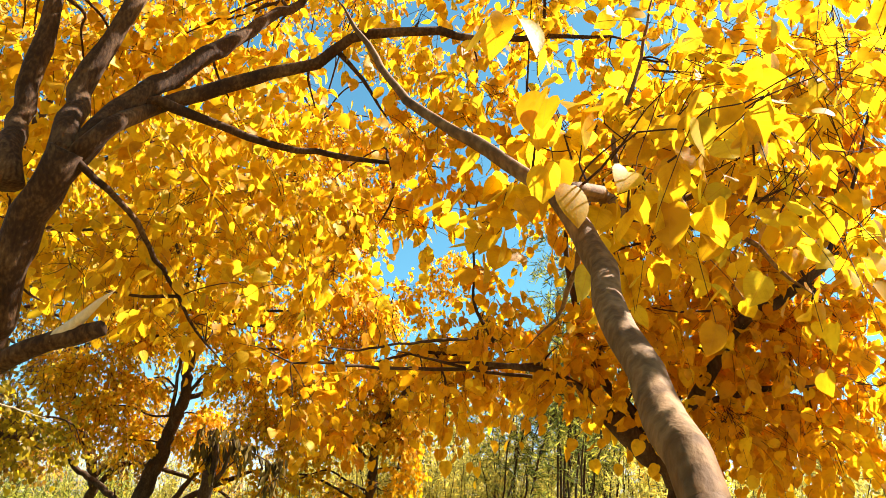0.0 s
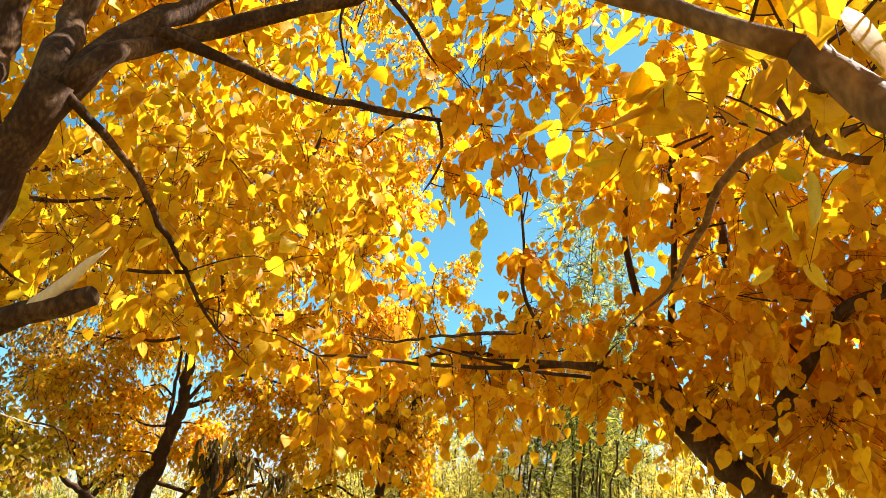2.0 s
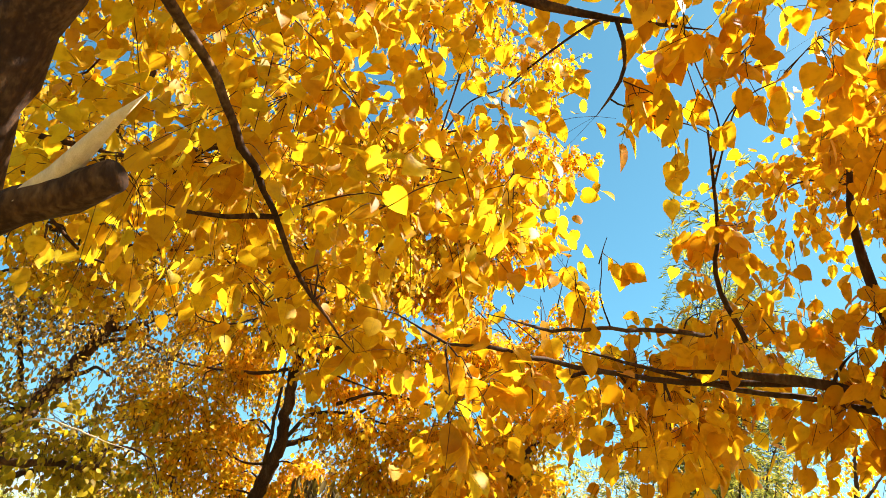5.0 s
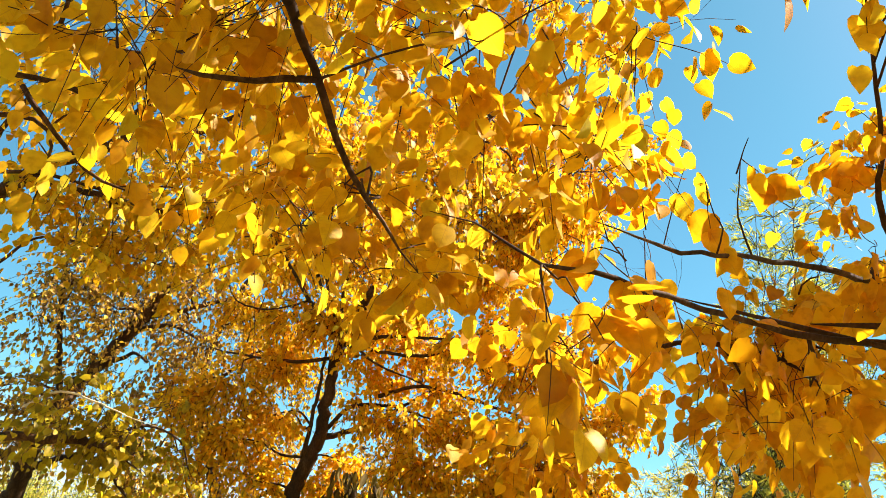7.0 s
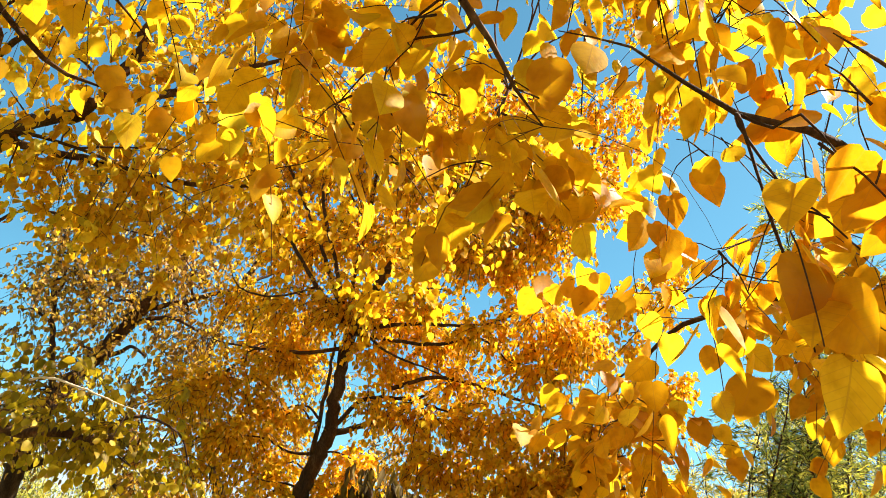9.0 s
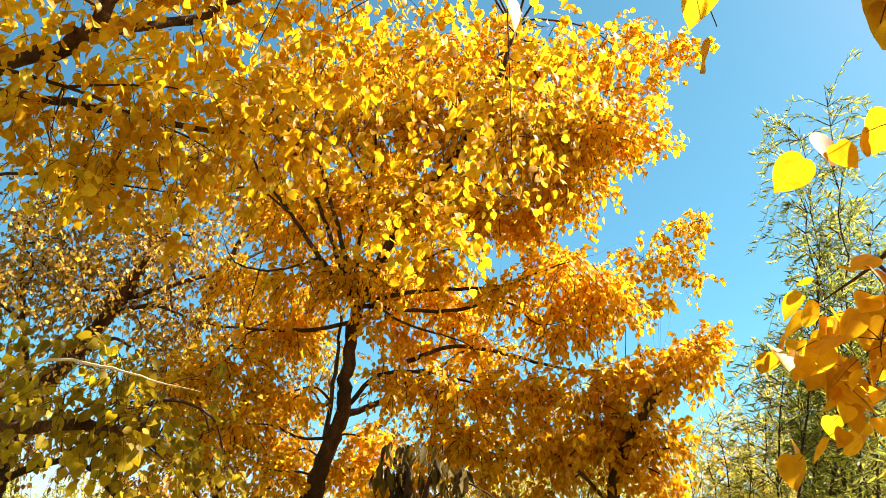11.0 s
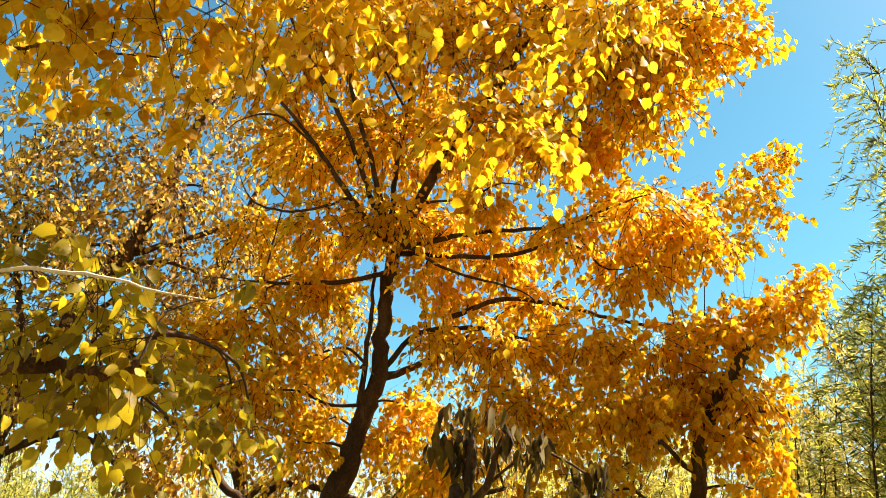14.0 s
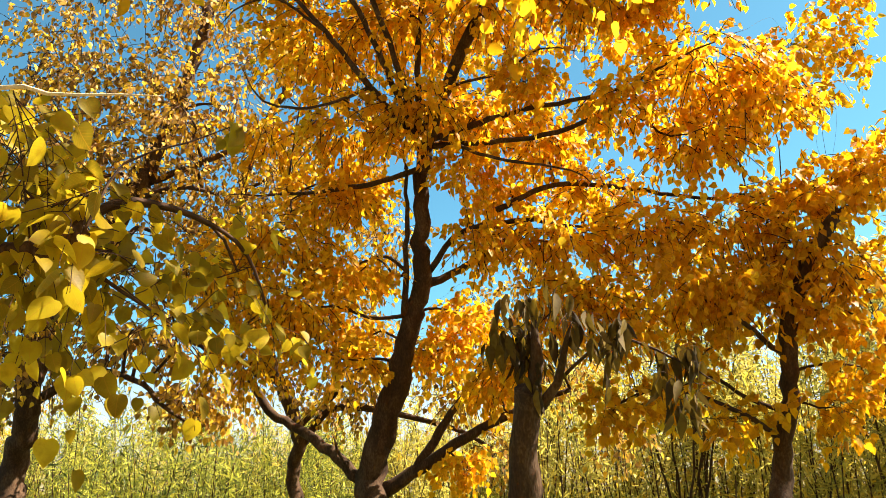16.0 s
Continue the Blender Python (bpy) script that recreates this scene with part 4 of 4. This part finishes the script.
tree_g.leafy(-4.15, 14.00, 5.79, 0.70, 595)
tree_g.leafy(-3.51, 14.18, 5.80, 0.70, 595)
tree_g.leafy(-4.37, 14.26, 5.19, 0.70, 595)
tree_g.leafy(-3.43, 14.29, 4.99, 0.70, 595)
tree_g.leafy(-2.79, 14.34, 5.56, 0.60, 525)
tree_g.leafy(-2.83, 14.19, 6.74, 0.60, 490)
tree_g.leafy(-3.62, 14.09, 7.11, 0.70, 525)
tree_g.leafy(-3.90, 14.41, 4.76, 0.60, 490)
tree_g.leafy(-4.65, 14.23, 4.76, 0.60, 490)
tree_g.leafy(-2.22, 14.54, 4.99, 0.50, 420)
tree_g.leafy(-2.81, 14.47, 4.44, 0.50, 420)
tree_g.leafy(-4.52, 14.17, 6.78, 0.60, 420)
tree_g.leafy(-2.30, 14.55, 6.32, 0.50, 385)
tree_g.leafy(-4.21, 13.83, 2.57, 0.50, 525)
tree_g.leafy(-3.57, 13.90, 2.69, 0.30, 210)
tree_g.leafy(-2.96, 14.07, 2.77, 0.35, 280)
tree_g.leafy(-2.68, 13.93, 2.17, 0.35, 385)
tree_g.leafy(-4.38, 14.00, 3.07, 0.45, 455)
tree_g.leafy(-2.36, 13.87, 2.00, 0.30, 315)
tree_g.leafy(-4.82, 13.73, 4.07, 0.70, 420)
tree_g.leafy(-3.78, 13.37, 3.64, 0.60, 336)
tree_g.leafy(-4.39, 13.62, 3.11, 0.60, 336)
tree_g.leafy(-3.73, 13.56, 4.40, 0.60, 357)
tree_g.leafy(-2.91, 13.36, 3.64, 0.55, 315)
tree_g.leafy(-4.46, 13.42, 4.73, 0.60, 357)
tree_g.leafy(-2.41, 13.58, 3.15, 0.50, 273)
tree_g.leafy(-4.24, 13.36, 2.46, 0.50, 252)
tree_g.leafy(-3.00, 13.26, 2.67, 0.50, 252)
tree_g.leafy(-2.43, 13.67, 4.16, 0.55, 315)
tree_g.leafy(-2.87, 13.56, 5.12, 0.60, 336)
tree_g.grow(SMALL, 0.07, leaf_russet, branch_r=0.019, tuft=0.9, heavy=2.2)

tree_h = Tree((-1.75, 16.20, 0), "half-bare russet tree standing behind the golden one", 8, bark_dark)
tree_h.limb(0.100, 0.040, (-1.75, 16.20, -0.05), (-2.03, 16.48, 1.22), (-1.99, 16.30, 1.86), (-2.34, 16.16, 2.73), (-2.81, 15.93, 3.91), (-2.68, 15.64, 5.26), (-2.06, 15.28, 6.50))
tree_h.limb(0.040, 0.010, (-1.99, 16.30, 1.86), (-1.43, 16.15, 2.35), (-0.76, 15.96, 2.99))
tree_h.leafy(-2.19, 15.99, 3.31, 0.60, 551)
tree_h.leafy(-2.84, 15.96, 4.16, 0.60, 551)
tree_h.leafy(-1.77, 15.91, 4.30, 0.60, 520)
tree_h.leafy(-1.29, 15.98, 3.30, 0.50, 459)
tree_h.leafy(-2.32, 16.10, 2.58, 0.45, 398)
tree_h.leafy(-1.51, 16.17, 2.28, 0.40, 337)
tree_h.leafy(-2.09, 15.80, 5.07, 0.60, 490)
tree_h.leafy(-1.14, 16.13, 2.42, 0.40, 337)
tree_h.leafy(0.43, 15.87, 3.27, 0.50, 459)
tree_h.leafy(0.19, 15.91, 2.39, 0.45, 428)
tree_h.leafy(-0.69, 15.69, 4.30, 0.50, 338)
tree_h.leafy(-0.25, 16.04, 2.70, 0.40, 270)
tree_h.leafy(1.23, 15.60, 3.81, 0.50, 360)
tree_h.leafy(1.48, 15.72, 2.65, 0.45, 315)
tree_h.leafy(2.14, 15.75, 1.81, 0.40, 292)
tree_h.leafy(0.60, 15.84, 1.55, 0.35, 248)
tree_h.grow(SMALL, 0.07, leaf_russet, branch_r=0.018, heavy=2.2)

tree_m = Tree((-3.60, 9.40, 0), "golden tree with a dense crown of small leaves", 10, bark_dark)
tree_m.limb(0.100, 0.030, (-3.60, 9.40, -0.05), (-3.45, 9.25, 1.50), (-3.05, 8.75, 2.95), (-2.30, 8.15, 3.70), (-1.59, 7.80, 3.90), (-1.43, 7.69, 4.38), (-1.30, 7.57, 4.88))
tree_m.limb(0.035, 0.008, (-3.10, 8.82, 2.80), (-2.50, 7.95, 3.80), (-2.02, 7.58, 4.16), (-1.53, 7.67, 3.95), (-1.32, 7.74, 3.79))
tree_m.limb(0.030, 0.008, (-1.59, 7.80, 3.90), (-1.20, 7.99, 4.21), (-0.84, 8.05, 4.54), (-0.34, 8.19, 4.96))
tree_m.limb(0.030, 0.008, (-2.30, 8.15, 3.70), (-1.43, 8.05, 3.59), (-1.01, 8.33, 3.71), (-0.49, 8.64, 3.99))
tree_m.leafy(-1.91, 8.59, 3.38, 0.12, 34)
tree_m.leafy(-1.82, 8.62, 3.29, 0.09, 18)
tree_m.leafy(-1.65, 8.54, 3.20, 0.10, 24)
tree_m.leafy(-1.46, 8.51, 3.23, 0.10, 24)
tree_m.leafy(-1.32, 8.49, 3.14, 0.09, 18)
tree_m.leafy(-1.05, 8.47, 3.02, 0.09, 18)
tree_m.leafy(-2.02, 8.63, 3.55, 0.15, 29)
tree_m.leafy(-1.40, 8.06, 3.26, 0.20, 39)
tree_m.leafy(-1.14, 8.06, 3.24, 0.20, 39)
tree_m.leafy(-1.02, 8.14, 3.29, 0.15, 26)
tree_m.leafy(-0.72, 8.34, 3.29, 0.07, 10)
tree_m.leafy(-0.42, 8.33, 3.53, 0.10, 14)
tree_m.leafy(-2.02, 7.58, 4.16, 0.45, 172)
tree_m.leafy(-1.54, 7.63, 4.04, 0.45, 172)
tree_m.leafy(-1.25, 7.67, 4.41, 0.45, 172)
tree_m.leafy(-1.77, 7.84, 3.59, 0.40, 155)
tree_m.leafy(-1.37, 8.02, 3.67, 0.40, 155)
tree_m.leafy(-1.10, 8.04, 4.09, 0.45, 172)
tree_m.leafy(-0.82, 8.40, 3.79, 0.40, 155)
tree_m.leafy(-1.58, 8.08, 3.29, 0.35, 113)
tree_m.leafy(-0.87, 7.99, 4.68, 0.45, 172)
tree_m.leafy(-0.40, 8.32, 4.44, 0.40, 147)
tree_m.leafy(-1.23, 8.55, 3.47, 0.35, 113)
tree_m.leafy(-2.10, 7.38, 4.59, 0.50, 172)
tree_m.leafy(-1.56, 7.47, 4.86, 0.50, 172)
tree_m.leafy(-0.98, 7.59, 5.08, 0.50, 172)
tree_m.leafy(-0.39, 8.20, 5.18, 0.40, 147)
tree_m.leafy(-0.03, 8.03, 5.54, 0.40, 147)
tree_m.leafy(-0.13, 8.87, 4.19, 0.35, 113)
tree_m.leafy(-2.02, 7.98, 3.35, 0.35, 103)
tree_m.leafy(-1.73, 7.82, 3.69, 0.35, 103)
tree_m.leafy(-1.41, 8.11, 3.54, 0.35, 103)
tree_m.leafy(-2.12, 7.76, 3.84, 0.40, 115)
tree_m.leafy(-2.08, 7.71, 4.41, 0.40, 126)
tree_m.leafy(-0.14, 8.24, 4.44, 0.52, 416)
tree_m.leafy(0.72, 8.64, 4.17, 0.52, 416)
tree_m.leafy(-0.75, 8.44, 3.89, 0.49, 364)
tree_m.leafy(0.23, 9.00, 3.59, 0.45, 312)
tree_m.leafy(1.12, 8.59, 4.81, 0.39, 260)
tree_m.leafy(-0.60, 7.97, 4.84, 0.45, 312)
tree_m.leafy(0.32, 8.01, 5.04, 0.45, 312)
tree_m.leafy(-1.25, 8.31, 4.47, 0.52, 338)
tree_m.limb(0.014, 0.004, (-2.10, 7.48, 3.39), (-1.89, 7.69, 3.53), (-1.64, 7.82, 3.56), (-1.34, 7.98, 3.55), (-1.08, 8.15, 3.54), (-0.88, 8.29, 3.50))
tree_m.limb(0.008, 0.003, (-1.64, 7.82, 3.56), (-1.43, 7.87, 3.64), (-1.20, 8.01, 3.76), (-0.98, 8.16, 3.82))
tree_m.leafy(-1.64, 7.83, 3.37, 0.16, 28)
tree_m.leafy(-1.43, 7.91, 3.41, 0.16, 29)
tree_m.leafy(-1.25, 8.09, 3.45, 0.15, 26)
tree_m.leafy(-1.04, 8.18, 3.43, 0.13, 22)
tree_m.leafy(-1.50, 7.99, 3.23, 0.14, 22)
tree_m.leafy(-1.34, 7.93, 3.62, 0.15, 26)
tree_m.leafy(-1.13, 8.05, 3.74, 0.14, 23)
tree_m.leafy(-0.93, 8.15, 3.69, 0.12, 28)
tree_m.leafy(-1.35, 8.17, 3.25, 0.10, 20)
tree_m.leafy(-1.65, 7.95, 3.18, 0.10, 18)
tree_m.grow(MID, 0.06, leaf_gold, flat=0.75, per=8, tuft=0.8)

tree_k = Tree((-2.60, 8.30, 0), "olive and yellow leaved tree reaching over the grass", 9, bark)
tree_k.limb(0.060, 0.020, (-2.60, 8.30, -0.05), (-2.50, 8.25, 1.00), (-2.20, 8.10, 1.75), (-1.34, 8.06, 1.94), (-1.12, 8.04, 1.94), (-0.91, 7.97, 1.96))
# pale twig; the split-wood colour also stands in for sunlight on it
tree_k.limb(0.009, 0.003, (-1.69, 8.22, 2.12), (-1.37, 7.95, 2.21), (-0.92, 7.63, 2.12), (-0.81, 7.59, 2.09), (-0.59, 7.53, 2.05), name="branch", mat=pale_wood)
tree_k.limb(0.020, 0.006, (-2.50, 8.25, 1.00), (-2.50, 8.20, 2.20), (-2.45, 8.73, 3.38), (-1.81, 8.47, 3.38), (-1.50, 8.37, 3.32), (-1.20, 8.27, 3.26), (-1.00, 8.16, 3.23))
tree_k.leafy(-1.30, 8.09, 2.11, 0.25, 80)
tree_k.leafy(-1.06, 7.99, 2.07, 0.22, 68)
tree_k.leafy(-1.24, 8.04, 2.22, 0.20, 56)
tree_k.leafy(-0.97, 7.99, 2.04, 0.15, 36)
tree_k.leafy(-1.29, 8.03, 1.99, 0.12, 24)
tree_k.leafy(-1.14, 8.17, 1.89, 0.22, 52)
tree_k.leafy(-0.90, 8.38, 1.87, 0.22, 48)
tree_k.leafy(-1.58, 8.20, 2.16, 0.30, 90)
tree_k.leafy(-0.99, 8.13, 2.00, 0.16, 52)
tree_k.leafy(-0.91, 8.25, 1.96, 0.14, 40)
tree_k.leafy(-1.10, 8.11, 2.07, 0.14, 40)
tree_k.leafy(-0.90, 8.47, 1.91, 0.14, 36)
tree_k.leafy(-0.79, 8.73, 2.07, 0.16, 36)
tree_k.leafy(-1.16, 8.25, 1.95, 0.16, 44)
tree_k.leafy(-0.71, 8.87, 1.95, 0.16, 32)
tree_k.leafy(-0.69, 8.24, 2.34, 0.01, 2)
tree_k.grow(MID, 0.05, leaf_olive, leaf_olive_one, 200)


# willows, reeds, grass and ground
def willow(base, height, spread, n, seed, label, leaf=None, lean=0.0):
    """Upright stems with hanging sprays of narrow leaves."""
    rng = np.random.default_rng(seed)
    top = tagged(new("willow_tree"), label, "tree")
    top.location = base
    at, ax = [], []
    tv, tf, k = [], [], 0
    for i in range(n):
        a = rng.random() * 6.283
        h = height * (0.6 + 0.4 * rng.random())
        r = spread * rng.random() ** 0.5
        end = np.array([math.cos(a) * r + lean, math.sin(a) * r, h])
        line, s = curve_points([(0.12 * math.cos(a), 0.12 * math.sin(a), -0.05), tuple(end * np.array([0.35, 0.35, 0.5])), tuple(end)], 0.3)
        line = line + rng.standard_normal(line.shape) * 0.02 + np.outer(np.sin(s * 5 + a), (0.10, 0.05, 0))
        v, f = tube(line, 0.026 * (1 - 0.85 * s), 5)
        mesh_object("stem", v.tolist(), f, bark_dark, top, smooth=True)
        for _ in range(int(27 * h / 3)):
            q = 0.36 + 0.64 * rng.random() ** 0.7
            p = line[int(q * (len(line) - 1))]
            b = rng.random() * 6.283
            out = np.array([math.cos(b), math.sin(b), 0.5 + 0.4 * rng.standard_normal()])
            ln = 0.35 + 0.75 * rng.random()
            tip = p + out * ln * 0.75 + np.array([0, 0, -0.45 * ln])
            bow = np.array([p, p + out * ln * 0.3 + (0, 0, 0.06), p + out * ln * 0.62 - (0, 0, 0.08 * ln), tip])
            v, f = tube(bow, [0.006, 0.004, 0.003, 0.0015], 3)
            tv.append(v)
            tf += [tuple(j + k for j in g) for g in f]
            k += len(v)
            for j in range(24):
                u = ((j + rng.random()) / 24) ** 0.7 * 3
                g = min(2, int(u))
                at.append(bow[g] + (u - g) * (bow[g + 1] - bow[g]))
                ax.append(out * 0.8 + rng.standard_normal(3) * 0.4 + np.array([0, 0, -0.35]))
    tw = mesh_object("twig", np.vstack(tv).tolist(), tf, twig_bark, top)
    tw["kind"] = "stuff"
    at, ax = np.array(at), np.array(ax)
    leaves_mesh("foliage", NARROW, at, ax, rng.standard_normal((len(at), 3)), 0.125 * (0.6 + 0.8 * rng.random(len(at))), leaf or leaf_sage, top)
    return top


willow((4.75, 13.0, 0), 7.0, 0.6, 5, 31, "tall grey-green willow with upright feathery stems", lean=0.9)
willow((6.1, 13.5, 0), 8.6, 1.4, 8, 32, "tall grey-green willow with upright feathery stems", lean=0.5)
willow((3.8, 18.5, 0), 5.4, 1.5, 8, 33, "straw-yellow willow behind the golden trees", leaf_straw)
willow((6.0, 16.4, 0), 4.9, 1.2, 7, 35, "straw-yellow willow with upright stems beyond the amber tree", leaf_straw)
willow((7.4, 17.6, 0), 6.2, 1.5, 7, 36, "straw-yellow willow with upright stems beyond the amber tree", leaf_straw)
willow((8.5, 17.0, 0), 7.0, 1.8, 12, 34, "grey-green willow beyond the reeds")


def thicket(seed, label, leaf=None):
    """A clump of thin upright shoots with narrow straw-coloured leaves."""
    rng = np.random.default_rng(seed)
    top = tagged(new("shrub"), label, "shrub", "thicket behind the trees")
    tv, tf, k, at, ax = [], [], 0, [], []
    for i in range(46):
        x, y = rng.normal(0, 0.9), rng.normal(0, 0.6)
        h = 2.0 + 1.9 * rng.random()
        lean = rng.normal(0, 0.28, 2)
        s = np.linspace(0, 1, 6)[:, None]
        line = np.array([x, y, -0.05]) + s * np.array([lean[0], lean[1], h]) + s * s * np.array([lean[0], lean[1], 0])
        v, f = tube(line, 0.015 * (1 - 0.8 * s[:, 0]), 4)
        tv.append(v)
        tf += [tuple(j + k for j in g) for g in f]
        k += len(v)
        for j in range(96):
            u = 0.15 + 0.85 * rng.random()
            at.append(line[0] + u * np.array([lean[0] * (1 + u), lean[1] * (1 + u), h]) + rng.normal(0, 0.05, 3))
            ax.append(rng.normal(0, 0.8, 3) + np.array([0, 0, 0.5]))
    st = mesh_object("stem", np.vstack(tv).tolist(), tf, twig_bark, top)
    st["kind"] = "stuff"
    at = np.array(at)
    leaves_mesh("foliage", NARROW, at, np.array(ax), rng.standard_normal((len(at), 3)), 0.19 * (0.6 + 0.8 * rng.random(len(at))), leaf or leaf_straw, top)
    return top


rng = np.random.default_rng(77)
clumps = [thicket(50 + i, "clump of straw-yellow willow shoots behind the trees") for i in range(3)]
spots = []
for i in range(34):
    ang = -0.75 + 1.6 * i / 33
    far = 16.5 + 4.5 * rng.random() + (3 if ang < -0.1 else 0)
    spots.append((far * math.sin(ang), 3.0 + far * math.cos(ang), 0.75 + 0.4 * rng.random() - (0.25 if ang < -0.05 else 0)))
for i, (x, y, sc) in enumerate(spots):
    if i < 3:
        ob = clumps[i]
        ob.location, ob.scale = (x, y, 0), (sc, sc, sc)
    else:
        ob = copy_thing(clumps[i % 3], pose(x, y, 0, 0, 0, 137 * i))
        ob.scale = (sc, sc, sc)

green = thicket(60, "clump of grey-green shoots at the edge of the grove", leaf_sage)
green.location, green.scale = (-4.2, 17.5, 0), (0.72, 0.72, 0.72)
for i in range(13):
    x = -13 + 0.95 * i + 0.4 * rng.standard_normal()
    ob = copy_thing(green, pose(x, 17.5 + 3.5 * rng.random() + 0.12 * abs(x), 0, 0, 0, 97 * i))
    sc = 0.45 + 0.25 * rng.random()
    ob.scale = (sc, sc, sc)


def far_tree(seed, label, mat):
    """A distant tree: trunk, limbs and an uneven crown of leaf sprays."""
    t = Tree((0, 0, 0), label, seed, bark_dark)
    t.top["group"] = "far trees"
    t.limb(0.16, 0.04, (0, 0, -0.05), (0.1, 0.05, 2.0), (0, 0.1, 4.2), (0.1, 0, 6.0))
    for i in range(7):
        a = 6.283 * t.rng.random()
        z = 1.6 + 3.2 * t.rng.random()
        r = 1.2 + 1.0 * t.rng.random()
        t.limb(0.05, 0.012, (0.05, 0.03, z), (0.5 * r * math.cos(a), 0.5 * r * math.sin(a), z + 0.7), (r * math.cos(a), r * math.sin(a), z + 1.5))
        t.leafy(r * math.cos(a), r * math.sin(a), z + 1.5, 0.95, 190)
        t.leafy(0.6 * r * math.cos(a + 0.6), 0.6 * r * math.sin(a + 0.6), z + 0.9, 0.85, 150)
    t.leafy(0.1, 0, 6.2, 0.9, 180)
    t.grow(SMALL, 0.13, mat)
    return t.top


kinds = [far_tree(90, "distant yellow-leaved tree beyond the thicket", leaf_gold), far_tree(91, "distant grey-green tree beyond the thicket", leaf_sage), far_tree(92, "distant straw-yellow tree beyond the thicket", leaf_straw)]
for i in range(26):
    ang = -0.8 + 1.65 * i / 25 + 0.02 * rng.standard_normal()
    far = 27 + 14 * rng.random()
    sc = 0.62 + 0.35 * rng.random() + (0.25 if ang > 0.1 else -0.3)
    if i < 3:
        ob = kinds[i]
        ob.location, ob.scale = (far * math.sin(ang), far * math.cos(ang), 0), (sc, sc, sc)
    else:
        ob = copy_thing(kinds[i % 3], pose(far * math.sin(ang), far * math.cos(ang), 0, 0, 0, 71 * i))
        ob.scale = (sc, sc, sc)

# unseen trees around the start, added to block sky light and warm the bounce
for i, (x, y) in enumerate(((-5.5, 0.5), (-4.5, -4.0), (0.8, -5.0), (5.0, -4.5), (-8.0, 5.0), (-1.8, -8.0))):
    ob = copy_thing(kinds[0], pose(x, y, 0, 0, 0, 83 * i))
    ob.scale = (0.95, 0.95, 0.95)
    tagged(ob, "unseen golden tree added to hold off sky light", group="grove behind the path")

# ground: one sheet to the horizon, finer near the path
gx = np.concatenate([np.linspace(-900, -30, 9), np.linspace(-25, 25, 76), np.linspace(30, 900, 9)])
gy = np.concatenate([np.linspace(-900, -12, 9), np.linspace(-9, 41, 76), np.linspace(48, 900, 9)])
gv = [(x, y, 0.05 * noise.noise((x * 0.6, y * 0.6, 0)) - 0.04 if abs(x) < 28 and -12 < y < 44 else -0.04) for y in gy for x in gx]
gn = len(gx)
gf = [(j * gn + i, j * gn + i + 1, (j + 1) * gn + i + 1, (j + 1) * gn + i) for j in range(len(gy) - 1) for i in range(gn - 1)]
tagged(mesh_object("ground", gv, gf, earth, smooth=True), "earth strewn with fallen leaves and dry grass", "ground", kind="structure")
blades = 52000
gp = np.stack([rng.uniform(-11, 11, blades), -4 + 29 * rng.random(blades), np.full(blades, -0.03)], 1)
tall = np.where(gp[:, 1] > 8.5, 0.3 + 0.65 * rng.random(blades), 0.08 + 0.22 * rng.random(blades))
grass = leaves_mesh("grass", NARROW, gp, np.stack([rng.normal(0, 0.3, blades), rng.normal(0, 0.3, blades), np.ones(blades)], 1), rng.standard_normal((blades, 3)), tall, leaf_sage, None)
tagged(grass, "tall green and yellow grass under the trees", "grass", kind="stuff")
fallen = 9000
fp = np.stack([rng.normal(0.5, 4, fallen), rng.uniform(-2, 16, fallen), 0.03 + 0.02 * rng.random(fallen)], 1)
litter = leaves_mesh("leaf_litter", SMALL, fp, np.stack([rng.standard_normal(fallen), rng.standard_normal(fallen), 0.15 * rng.standard_normal(fallen)], 1), np.stack([0.3 * rng.standard_normal(fallen), 0.3 * rng.standard_normal(fallen), np.ones(fallen)], 1), 0.05 + 0.04 * rng.random(fallen), leaf_gold, None)
tagged(litter, "fallen yellow leaves lying in the grass", "leaves", kind="stuff")
